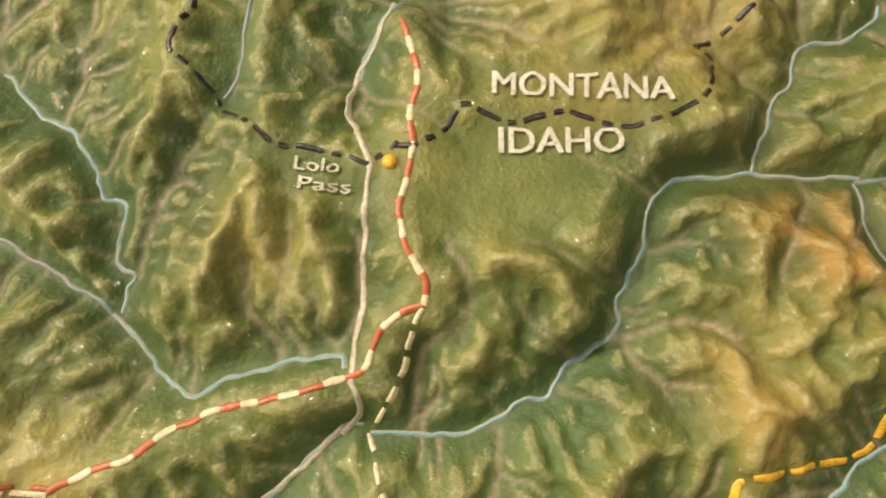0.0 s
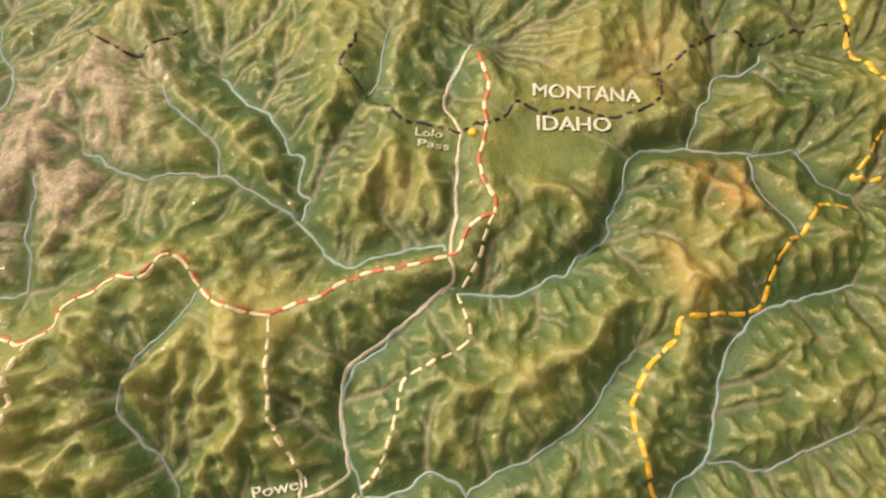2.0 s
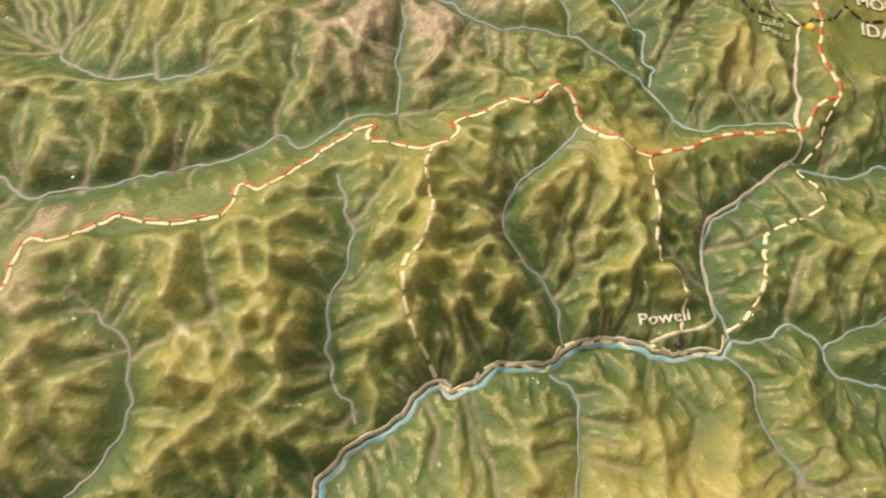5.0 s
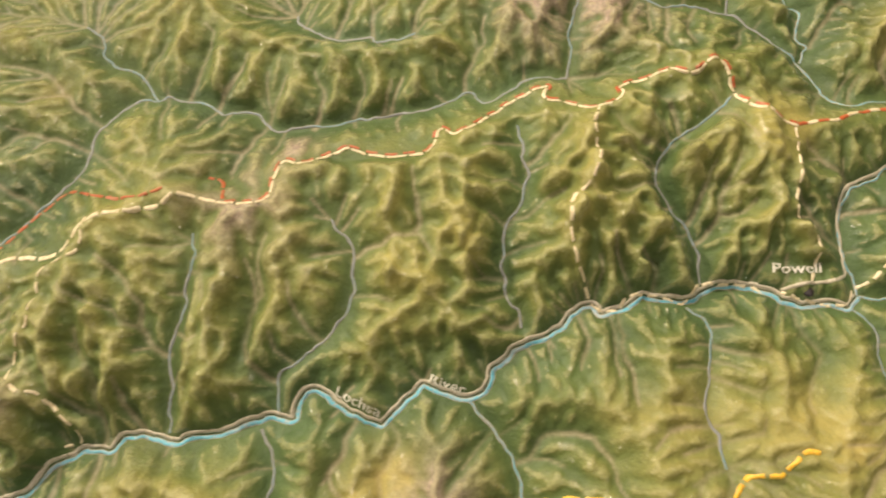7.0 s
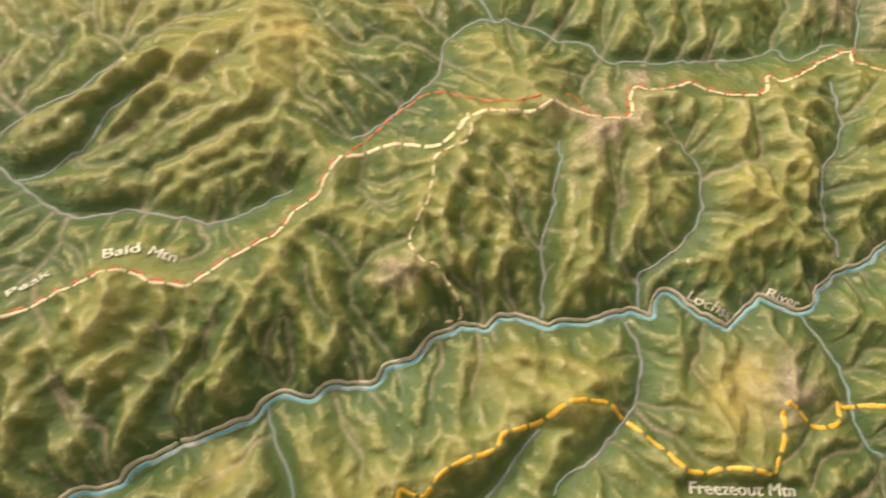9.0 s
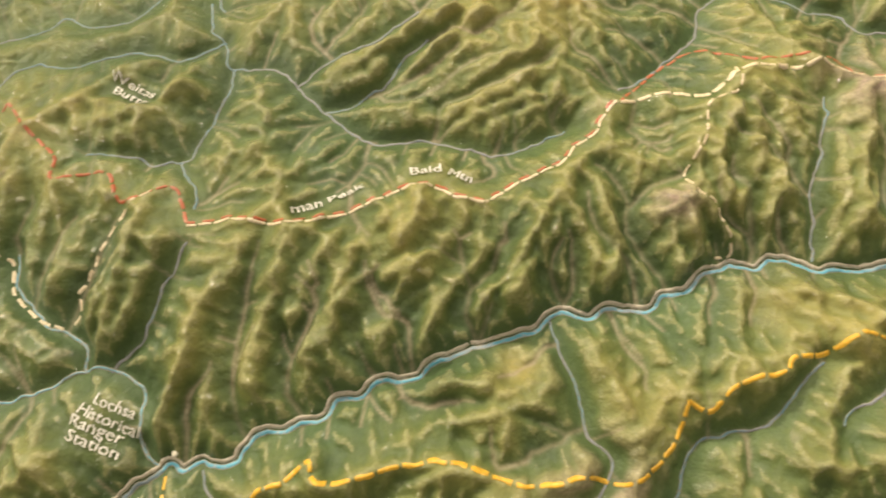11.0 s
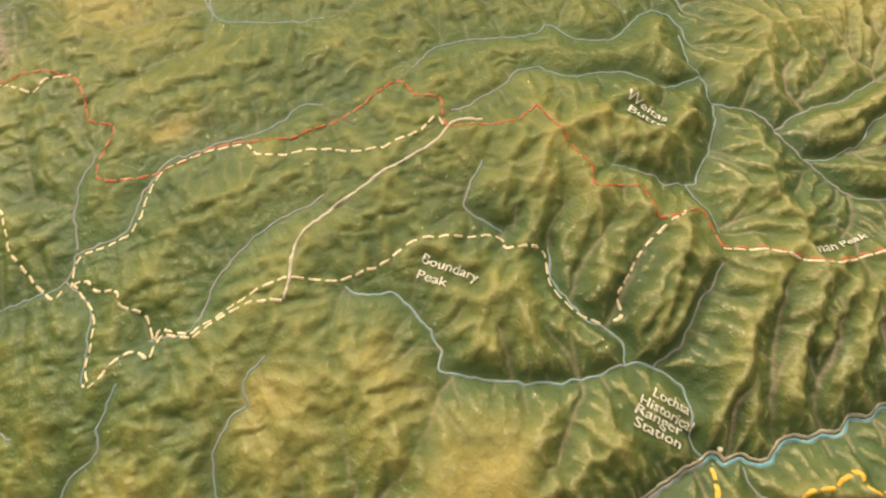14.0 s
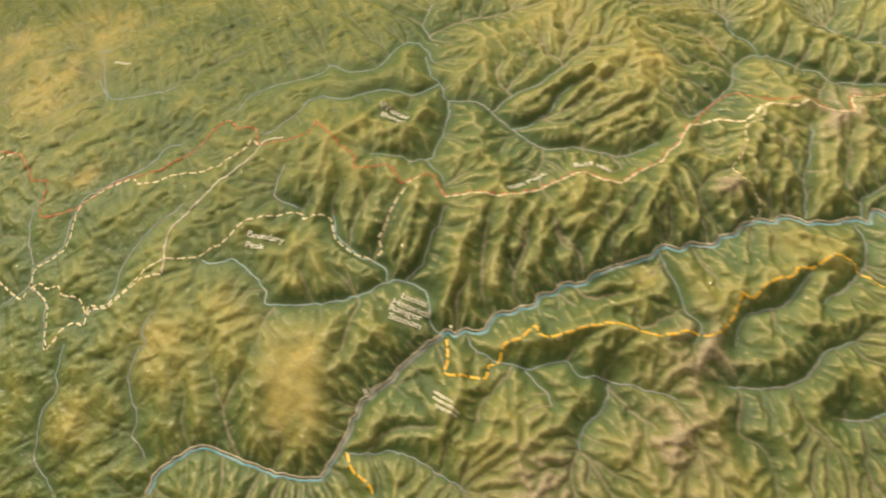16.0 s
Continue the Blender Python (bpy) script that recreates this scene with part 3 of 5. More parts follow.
drain("gully", -0.007, 0.02, [(-1.995, -0.256), (-1.945, -0.223), (-1.918, -0.194)])
drain("gully", -0.007, 0.02, [(-2.059, -0.414), (-2.020, -0.468), (-1.978, -0.516)])
drain("gully", -0.007, 0.02, [(-1.885, -0.679), (-1.852, -0.656)])
drain("gully", -0.007, 0.02, [(-1.962, -0.742), (-1.924, -0.755), (-1.899, -0.803)])
drain("gully", -0.007, 0.02, [(-1.214, -0.456), (-1.209, -0.415), (-1.180, -0.350)])
drain("gully", -0.007, 0.02, [(-1.513, -0.533), (-1.522, -0.561), (-1.516, -0.596)])
drain("gully", -0.007, 0.02, [(-1.388, -0.503), (-1.395, -0.543), (-1.397, -0.580)])
drain("gully", -0.007, 0.02, [(-1.512, -0.748), (-1.538, -0.714), (-1.561, -0.663)])
drain("gully", -0.007, 0.02, [(-1.459, -0.753), (-1.453, -0.714), (-1.468, -0.686)])
drain("gully", -0.007, 0.02, [(-1.310, -0.612), (-1.266, -0.588)])
drain("gully", -0.007, 0.02, [(-1.331, -0.707), (-1.298, -0.671), (-1.236, -0.660)])
drain("gully", -0.007, 0.02, [(-1.156, -0.568), (-1.187, -0.621), (-1.190, -0.652)])
drain("gully", -0.007, 0.02, [(-1.018, -0.559), (-0.979, -0.590), (-0.947, -0.607)])
drain("gully", -0.007, 0.02, [(-0.935, -0.559), (-0.910, -0.585), (-0.892, -0.619)])
drain("gully", -0.007, 0.02, [(-0.764, -0.519), (-0.748, -0.555), (-0.711, -0.586)])
drain("gully", -0.007, 0.02, [(-0.078, 0.075), (-0.076, 0.085), (-0.086, 0.099), (-0.090, 0.115), (-0.097, 0.129)])
drain("gully", -0.007, 0.02, [(-0.045, 0.074), (-0.052, 0.083), (-0.062, 0.097), (-0.070, 0.108)])
drain("gully", -0.007, 0.02, [(-0.126, 0.071), (-0.120, 0.091), (-0.109, 0.107)])
drain("gully", -0.007, 0.02, [(-0.133, 0.085), (-0.125, 0.098), (-0.121, 0.109)])
drain("gully", -0.007, 0.02, [(0.030, 0.085), (0.030, 0.100), (0.023, 0.114), (0.019, 0.121)])
drain("gully", -0.007, 0.02, [(0.033, 0.100), (0.047, 0.109), (0.060, 0.113)])
drain("gully", -0.007, 0.02, [(-0.152, 0.165), (-0.167, 0.175), (-0.182, 0.188)])
drain("gully", -0.007, 0.02, [(0.105, 0.055), (0.120, 0.067), (0.134, 0.076)])
drain("gully", -0.007, 0.02, [(0.175, 0.044), (0.187, 0.066), (0.203, 0.088)])
drain("gully", -0.007, 0.02, [(0.127, 0.096), (0.143, 0.099), (0.164, 0.108)])
drain("gully", -0.007, 0.02, [(-0.157, 0.146), (-0.172, 0.157), (-0.180, 0.171)])
drain("gully", -0.007, 0.02, [(-0.063, 0.074), (-0.067, 0.086), (-0.077, 0.100)])
drain("gully", -0.007, 0.02, [(0.066, 0.031), (0.089, 0.026), (0.099, 0.007)])
drain("gully", -0.007, 0.02, [(0.019, 0.006), (0.023, -0.004), (0.018, -0.011)])
drain("gully", -0.007, 0.02, [(-0.010, 0.223), (-0.028, 0.230), (-0.042, 0.251)])
drain("gully", -0.007, 0.02, [(-0.004, 0.239), (-0.014, 0.256), (-0.019, 0.271)])
drain("gully", -0.007, 0.02, [(-0.186, 0.237), (-0.171, 0.255), (-0.167, 0.276)])
drain("gully", -0.007, 0.02, [(-0.003, 0.071), (0.004, 0.046), (-0.010, 0.034)])
drain("gully", -0.007, 0.02, [(0.214, 0.162), (0.236, 0.151), (0.266, 0.155)])
drain("gully", -0.007, 0.02, [(0.236, 0.185), (0.252, 0.171), (0.272, 0.174)])
drain("gully", -0.007, 0.02, [(-1.256, -0.088), (-1.233, -0.045), (-1.178, -0.008)])
drain("gully", -0.007, 0.02, [(-1.179, -0.162), (-1.127, -0.135), (-1.075, -0.077), (-1.040, -0.033)])
drain("gully", -0.007, 0.02, [(-1.379, -0.003), (-1.325, 0.036), (-1.247, 0.066)])
drain("gully", -0.007, 0.02, [(-1.123, -0.168), (-1.070, -0.141), (-1.008, -0.099), (-0.972, -0.044)])
drain("gully", -0.007, 0.02, [(-1.797, -0.204), (-1.743, -0.149), (-1.668, -0.088)])
drain("gully", -0.007, 0.02, [(-1.742, -0.123), (-1.709, -0.064), (-1.630, -0.011)])
drain("gully", -0.007, 0.02, [(-1.957, -0.126), (-1.907, -0.080), (-1.850, 0.002)])
drain("gully", -0.007, 0.02, [(-1.636, -0.186), (-1.550, -0.137), (-1.466, -0.112), (-1.413, -0.037)])
drain("gully", -0.007, 0.02, [(-1.044, -0.200), (-1.028, -0.217), (-1.039, -0.233)])
drain("gully", -0.007, 0.02, [(-1.091, -0.196), (-1.077, -0.175), (-1.059, -0.168), (-1.030, -0.141)])
drain("gully", -0.007, 0.02, [(-1.021, -0.184), (-0.993, -0.148), (-0.962, -0.121)])
drain("gully", -0.007, 0.02, [(-1.134, -0.161), (-1.100, -0.140), (-1.073, -0.107), (-1.031, -0.089)])
drain("gully", -0.007, 0.02, [(-0.978, 0.034), (-0.951, 0.009), (-0.922, -0.000)])
drain("gully", -0.007, 0.02, [(-1.152, -0.285), (-1.114, -0.327), (-1.128, -0.355)])
drain("gully", -0.007, 0.02, [(-1.002, -0.368), (-1.022, -0.335), (-1.014, -0.307), (-1.011, -0.279)])
drain("gully", -0.007, 0.02, [(-1.069, -0.404), (-1.080, -0.376), (-1.111, -0.353), (-1.121, -0.332)])
drain("gully", -0.007, 0.02, [(-0.884, -0.316), (-0.897, -0.285), (-0.930, -0.260), (-0.945, -0.222)])
drain("gully", -0.007, 0.02, [(-0.945, -0.336), (-0.965, -0.302), (-0.956, -0.272)])
drain("gully", -0.007, 0.02, [(-0.785, -0.253), (-0.792, -0.223), (-0.800, -0.193)])
drain("gully", -0.007, 0.02, [(-0.872, -0.407), (-0.876, -0.373), (-0.893, -0.349)])
drain("gully", -0.007, 0.02, [(-0.794, -0.320), (-0.787, -0.292), (-0.788, -0.273)])
drain("gully", -0.007, 0.02, [(-0.740, -0.257), (-0.766, -0.230), (-0.774, -0.190), (-0.761, -0.144)])
drain("gully", -0.007, 0.02, [(-0.651, -0.206), (-0.675, -0.177), (-0.670, -0.132), (-0.682, -0.098)])
drain("gully", -0.007, 0.02, [(-0.611, -0.174), (-0.638, -0.139), (-0.643, -0.092)])
drain("gully", -0.007, 0.02, [(-0.694, 0.009), (-0.676, 0.055), (-0.663, 0.095)])
drain("gully", -0.007, 0.02, [(-0.573, 0.050), (-0.564, 0.089)])

stroke("redwhite", [(0.021, 0.250), (0.024, 0.235), (0.025, 0.222), (0.024, 0.209), (0.017, 0.191), (0.015, 0.175), (0.007, 0.155), (0.002, 0.140), (0.001, 0.123), (0.007, 0.103), (0.006, 0.092), (0.004, 0.088)])
stroke("redwhite", [(0.004, 0.088), (-0.011, 0.087), (-0.020, 0.080), (-0.032, 0.065), (-0.042, 0.062), (-0.058, 0.060), (-0.078, 0.058), (-0.101, 0.059), (-0.118, 0.057), (-0.135, 0.052), (-0.151, 0.045), (-0.170, 0.042), (-0.190, 0.036)])
stroke("redwhite", [(-0.190, 0.036), (-0.215, 0.046), (-0.236, 0.059), (-0.246, 0.076), (-0.254, 0.093), (-0.265, 0.098), (-0.282, 0.085), (-0.293, 0.084), (-0.306, 0.089), (-0.324, 0.082), (-0.350, 0.073), (-0.353, 0.057), (-0.375, 0.047)])
stroke("redwhite", [(-0.375, 0.047), (-0.383, 0.048), (-0.404, 0.056), (-0.419, 0.060), (-0.416, 0.075), (-0.424, 0.073), (-0.445, 0.062), (-0.466, 0.046), (-0.486, 0.030), (-0.502, 0.020), (-0.517, 0.025), (-0.524, 0.006), (-0.535, -0.001), (-0.574, -0.002), (-0.601, 0.005)])
stroke("redwhite", [(-0.601, 0.005), (-0.634, -0.013), (-0.655, -0.010), (-0.664, -0.025), (-0.667, -0.050), (-0.686, -0.054), (-0.709, -0.055)])
stroke("cream", [(-0.709, -0.055), (-0.737, -0.050), (-0.760, -0.061), (-0.813, -0.074), (-0.829, -0.091), (-0.846, -0.106), (-0.879, -0.107), (-0.906, -0.118), (-0.929, -0.129)])
stroke("red", [(-0.705, -0.051), (-0.712, -0.029), (-0.723, -0.028)])
stroke("red", [(-0.753, -0.046), (-0.792, -0.052), (-0.834, -0.044), (-0.858, -0.041), (-0.875, -0.055), (-0.900, -0.086), (-0.914, -0.110), (-0.922, -0.125)])
stroke("redwhite", [(-0.929, -0.129), (-0.940, -0.150), (-0.943, -0.164), (-0.960, -0.182), (-0.970, -0.204), (-0.995, -0.222), (-1.011, -0.236), (-1.032, -0.259)])
stroke("redwhite", [(-1.032, -0.259), (-1.058, -0.259), (-1.090, -0.252), (-1.129, -0.273), (-1.170, -0.301), (-1.204, -0.314), (-1.236, -0.315), (-1.267, -0.320), (-1.292, -0.327)])
stroke("red", [(-1.293, -0.326), (-1.318, -0.295), (-1.335, -0.301), (-1.361, -0.318), (-1.382, -0.294), (-1.403, -0.293), (-1.436, -0.308), (-1.445, -0.283), (-1.476, -0.265), (-1.518, -0.236)])
stroke("red", [(-1.518, -0.236), (-1.536, -0.261), (-1.568, -0.273), (-1.602, -0.285), (-1.619, -0.256), (-1.646, -0.261), (-1.652, -0.255), (-1.672, -0.250), (-1.703, -0.294), (-1.755, -0.345), (-1.823, -0.371), (-1.887, -0.426), (-1.935, -0.451), (-1.949, -0.432), (-1.950, -0.390), (-1.980, -0.389), (-2.024, -0.347), (-2.088, -0.354), (-2.126, -0.379)])
stroke("white", [(0.003, 0.087), (-0.007, 0.072), (-0.014, 0.058), (-0.022, 0.046), (-0.038, 0.030)])
stroke("white", [(-0.038, 0.030), (-0.035, 0.008), (-0.037, -0.011), (-0.062, -0.021), (-0.092, -0.032), (-0.101, -0.046), (-0.113, -0.075), (-0.131, -0.101), (-0.147, -0.111), (-0.156, -0.125), (-0.193, -0.122), (-0.213, -0.115)])
stroke("white", [(-0.192, 0.033), (-0.196, -0.008), (-0.200, -0.047), (-0.187, -0.074), (-0.185, -0.095), (-0.187, -0.105)])
stroke("white", [(-0.373, 0.049), (-0.380, 0.020), (-0.378, -0.008), (-0.387, -0.033), (-0.403, -0.053), (-0.403, -0.078), (-0.393, -0.106), (-0.377, -0.134), (-0.357, -0.133), (-0.348, -0.123), (-0.324, -0.120), (-0.300, -0.127), (-0.287, -0.112), (-0.267, -0.109), (-0.241, -0.109), (-0.225, -0.117)])
stroke("white", [(-0.818, -0.070), (-0.816, -0.100), (-0.833, -0.111), (-0.843, -0.124), (-0.846, -0.164), (-0.858, -0.197), (-0.846, -0.216), (-0.830, -0.219), (-0.814, -0.238), (-0.805, -0.254), (-0.819, -0.260)])
stroke("white", [(-1.338, -0.302), (-1.357, -0.329), (-1.370, -0.357), (-1.374, -0.383), (-1.380, -0.403), (-1.372, -0.423), (-1.381, -0.432)])
stroke("white", [(-1.387, -0.436), (-1.414, -0.432), (-1.445, -0.415), (-1.464, -0.384), (-1.501, -0.393), (-1.511, -0.384), (-1.558, -0.404), (-1.593, -0.420), (-1.616, -0.450), (-1.652, -0.477), (-1.700, -0.493), (-1.735, -0.523), (-1.767, -0.560), (-1.776, -0.572), (-1.808, -0.578), (-1.811, -0.590), (-1.830, -0.569), (-1.857, -0.567), (-1.866, -0.556), (-1.893, -0.561), (-1.904, -0.554), (-1.926, -0.564)])
stroke("white", [(-1.697, -0.516), (-1.727, -0.527), (-1.757, -0.553), (-1.771, -0.574), (-1.800, -0.581), (-1.808, -0.593), (-1.808, -0.608), (-1.829, -0.608), (-1.850, -0.649), (-1.860, -0.650)])
stroke("white", [(-1.924, -0.559), (-1.900, -0.572), (-1.880, -0.586), (-1.870, -0.612), (-1.866, -0.634), (-1.852, -0.650)])
stroke("white", [(-1.605, -0.285), (-1.617, -0.281), (-1.630, -0.306), (-1.666, -0.336), (-1.717, -0.351), (-1.779, -0.375), (-1.804, -0.367), (-1.840, -0.386), (-1.875, -0.416), (-1.882, -0.440), (-1.881, -0.488), (-1.899, -0.511), (-1.926, -0.533), (-1.922, -0.563)])
stroke("white", [(-2.154, -0.363), (-2.125, -0.417), (-2.067, -0.490), (-2.027, -0.517), (-1.997, -0.552), (-1.940, -0.581), (-1.925, -0.565)])
stroke("white", [(-2.135, -0.372), (-2.066, -0.374), (-2.056, -0.355), (-2.029, -0.344)])
stroke("road", [(0.020, 0.268), (0.015, 0.260), (0.000, 0.241), (-0.011, 0.226), (-0.019, 0.205), (-0.014, 0.190), (-0.009, 0.170), (-0.015, 0.155), (-0.021, 0.130), (-0.028, 0.097), (-0.036, 0.074), (-0.040, 0.061), (-0.038, 0.051), (-0.041, 0.041), (-0.053, 0.032)])
stroke("road", [(-0.050, 0.036), (-0.083, 0.017), (-0.119, -0.004), (-0.137, -0.012), (-0.148, -0.035), (-0.151, -0.063), (-0.151, -0.085), (-0.153, -0.098), (-0.171, -0.105), (-0.193, -0.107), (-0.213, -0.113)])
stroke("road", [(-1.696, -0.514), (-1.699, -0.490), (-1.706, -0.463), (-1.698, -0.432), (-1.671, -0.394), (-1.634, -0.343), (-1.609, -0.315), (-1.598, -0.282), (-1.568, -0.265)])
stroke("yellow", [(0.319, 0.046), (0.288, 0.050), (0.266, 0.027), (0.248, 0.022), (0.231, -0.002), (0.220, -0.025), (0.200, -0.029), (0.143, -0.025), (0.133, -0.040), (0.102, -0.061), (0.087, -0.079), (0.079, -0.096), (0.081, -0.139), (0.087, -0.161), (0.105, -0.167), (0.119, -0.169), (0.138, -0.174), (0.139, -0.186), (0.130, -0.220)])
stroke("yellow", [(-0.213, -0.248), (-0.225, -0.249), (-0.244, -0.265), (-0.268, -0.268), (-0.282, -0.284), (-0.299, -0.292), (-0.328, -0.298), (-0.346, -0.294), (-0.369, -0.290), (-0.396, -0.288), (-0.437, -0.294), (-0.425, -0.291)])
stroke("yellow", [(-0.425, -0.291), (-0.451, -0.296), (-0.458, -0.291), (-0.466, -0.311), (-0.495, -0.314), (-0.522, -0.298), (-0.527, -0.326), (-0.538, -0.357), (-0.568, -0.356), (-0.609, -0.364), (-0.631, -0.347), (-0.665, -0.325), (-0.685, -0.315), (-0.714, -0.318), (-0.737, -0.338), (-0.764, -0.347), (-0.773, -0.361), (-0.808, -0.377), (-0.823, -0.401), (-0.842, -0.396)])
stroke("yellow", [(-0.842, -0.396), (-0.849, -0.432), (-0.880, -0.467), (-0.912, -0.469), (-0.959, -0.484), (-1.028, -0.480), (-1.111, -0.514), (-1.131, -0.500), (-1.146, -0.520), (-1.168, -0.532), (-1.171, -0.555), (-1.185, -0.565), (-1.188, -0.583), (-1.213, -0.585), (-1.242, -0.586), (-1.245, -0.560), (-1.252, -0.536)])
stroke("yellow", [(-1.360, -0.713), (-1.343, -0.736), (-1.317, -0.749), (-1.310, -0.762)])
stroke("black", [(-0.085, 0.285), (-0.088, 0.274), (-0.097, 0.266), (-0.105, 0.255), (-0.096, 0.241), (-0.089, 0.230), (-0.086, 0.218), (-0.069, 0.204), (-0.058, 0.190), (-0.040, 0.184), (-0.023, 0.176), (-0.009, 0.170), (0.005, 0.175), (0.017, 0.174), (0.030, 0.178), (0.040, 0.187), (0.047, 0.190), (0.068, 0.178), (0.098, 0.177), (0.127, 0.164), (0.152, 0.164), (0.172, 0.170), (0.184, 0.186), (0.187, 0.193), (0.180, 0.203), (0.196, 0.206), (0.217, 0.219)])
stroke("black", [(0.217, 0.219), (0.257, 0.235), (0.287, 0.219), (0.348, 0.224), (0.370, 0.219), (0.375, 0.200)])
stroke("black", [(-0.337, 0.341), (-0.320, 0.320), (-0.291, 0.303), (-0.275, 0.314), (-0.247, 0.333)])
stroke("yellow", [(0.380, 0.245), (0.376, 0.224), (0.373, 0.203), (0.379, 0.178), (0.382, 0.160), (0.388, 0.145)])
stroke("yellow", [(0.377, 0.110), (0.358, 0.094), (0.345, 0.081), (0.335, 0.072), (0.346, 0.069), (0.361, 0.066)])


ridge(0.011, 0.011, [(-1.224, -0.324), (-1.233, -0.351), (-1.240, -0.376), (-1.251, -0.406), (-1.253, -0.439), (-1.256, -0.469), (-1.262, -0.496)])
ridge(0.011, 0.011, [(-1.184, -0.319), (-1.195, -0.351), (-1.196, -0.380), (-1.200, -0.410), (-1.198, -0.449)])
ridge(0.011, 0.011, [(-1.084, -0.286), (-1.100, -0.312), (-1.120, -0.337), (-1.133, -0.365), (-1.150, -0.393), (-1.156, -0.425)])
ridge(0.011, 0.011, [(-1.047, -0.280), (-1.061, -0.307), (-1.085, -0.340), (-1.096, -0.365), (-1.091, -0.395)])
ridge(0.011, 0.011, [(-1.003, -0.261), (-1.018, -0.296), (-1.043, -0.333), (-1.059, -0.369), (-1.059, -0.392)])
ridge(0.011, 0.011, [(-0.967, -0.236), (-0.963, -0.271), (-0.980, -0.304), (-0.994, -0.338)])
ridge(0.011, 0.011, [(-1.326, -0.289), (-1.331, -0.320), (-1.340, -0.358), (-1.349, -0.386), (-1.352, -0.416), (-1.356, -0.440)])
ridge(0.011, 0.011, [(-1.431, -0.312), (-1.419, -0.340), (-1.405, -0.376), (-1.403, -0.413)])
ridge(0.011, 0.011, [(-1.481, -0.269), (-1.478, -0.315), (-1.479, -0.350), (-1.480, -0.373)])
ridge(0.011, 0.011, [(-1.525, -0.251), (-1.523, -0.302), (-1.522, -0.340), (-1.511, -0.365)])
ridge(0.011, 0.011, [(-1.518, -0.445), (-1.493, -0.471), (-1.488, -0.500)])
ridge(0.011, 0.011, [(-1.122, -0.455), (-1.087, -0.433), (-1.041, -0.418), (-1.000, -0.416)])
ridge(0.011, 0.011, [(-1.073, -0.480), (-1.028, -0.450), (-0.994, -0.434)])
ridge(0.011, 0.011, [(-1.434, -0.253), (-1.394, -0.227), (-1.367, -0.203), (-1.350, -0.182)])
ridge(0.011, 0.011, [(-1.212, -0.136), (-1.175, -0.110), (-1.132, -0.087), (-1.102, -0.054)])
ridge(0.011, 0.011, [(-1.195, -0.159), (-1.158, -0.139), (-1.149, -0.125)])
ridge(0.011, 0.011, [(-1.137, -0.194), (-1.095, -0.170), (-1.053, -0.144), (-1.013, -0.112)])
ridge(0.011, 0.011, [(-1.044, -0.175), (-1.007, -0.153), (-0.975, -0.126)])
ridge(0.010, 0.010, [(-0.933, -0.166), (-0.948, -0.195), (-0.963, -0.223), (-0.973, -0.249), (-0.987, -0.287), (-1.000, -0.321), (-1.019, -0.354)])
ridge(0.010, 0.010, [(-1.047, -0.273), (-1.061, -0.301), (-1.076, -0.327), (-1.100, -0.342)])
ridge(0.010, 0.010, [(-0.973, -0.253), (-0.974, -0.281), (-0.967, -0.303)])
ridge(0.010, 0.010, [(-0.936, -0.214), (-0.922, -0.250), (-0.909, -0.277), (-0.911, -0.297)])
ridge(0.010, 0.010, [(-0.878, -0.210), (-0.856, -0.234), (-0.842, -0.258), (-0.845, -0.278)])
ridge(0.010, 0.010, [(-1.114, -0.287), (-1.134, -0.323), (-1.140, -0.359), (-1.138, -0.385)])
ridge(0.010, 0.010, [(-1.154, -0.313), (-1.166, -0.354), (-1.173, -0.388)])
ridge(0.010, 0.010, [(-0.821, -0.118), (-0.828, -0.156), (-0.827, -0.187), (-0.822, -0.211)])
ridge(0.010, 0.010, [(-0.792, -0.152), (-0.800, -0.184), (-0.807, -0.209)])
ridge(0.010, 0.010, [(-0.774, -0.104), (-0.771, -0.135), (-0.774, -0.180), (-0.780, -0.216)])
ridge(0.010, 0.010, [(-0.721, -0.078), (-0.719, -0.117), (-0.722, -0.151), (-0.716, -0.182), (-0.729, -0.214)])
ridge(0.010, 0.010, [(-0.696, -0.071), (-0.689, -0.110), (-0.703, -0.145), (-0.690, -0.174), (-0.700, -0.208)])
ridge(0.010, 0.010, [(-0.645, -0.092), (-0.648, -0.124), (-0.656, -0.157), (-0.666, -0.185)])
ridge(0.010, 0.010, [(-0.795, -0.293), (-0.762, -0.285), (-0.718, -0.285), (-0.694, -0.302)])
ridge(0.010, 0.010, [(-1.157, -0.153), (-1.119, -0.113), (-1.092, -0.074), (-1.065, -0.048)])
ridge(0.010, 0.010, [(-1.184, -0.133), (-1.155, -0.093), (-1.128, -0.054)])
ridge(0.010, 0.010, [(-1.114, -0.165), (-1.081, -0.137), (-1.044, -0.112), (-1.008, -0.075)])
ridge(0.010, 0.010, [(-1.087, -0.190), (-1.055, -0.167), (-1.014, -0.141), (-0.981, -0.124)])
ridge(0.008, 0.008, [(-0.771, 0.130), (-0.720, 0.125), (-0.665, 0.124), (-0.609, 0.126), (-0.552, 0.119), (-0.508, 0.115)])
ridge(0.008, 0.008, [(-0.738, 0.121), (-0.729, 0.095), (-0.731, 0.073)])
ridge(0.008, 0.008, [(-0.702, 0.113), (-0.697, 0.083), (-0.705, 0.061)])
ridge(0.008, 0.008, [(-0.663, 0.112), (-0.660, 0.077), (-0.664, 0.048)])
ridge(0.008, 0.008, [(-0.624, 0.113), (-0.616, 0.076), (-0.621, 0.050)])
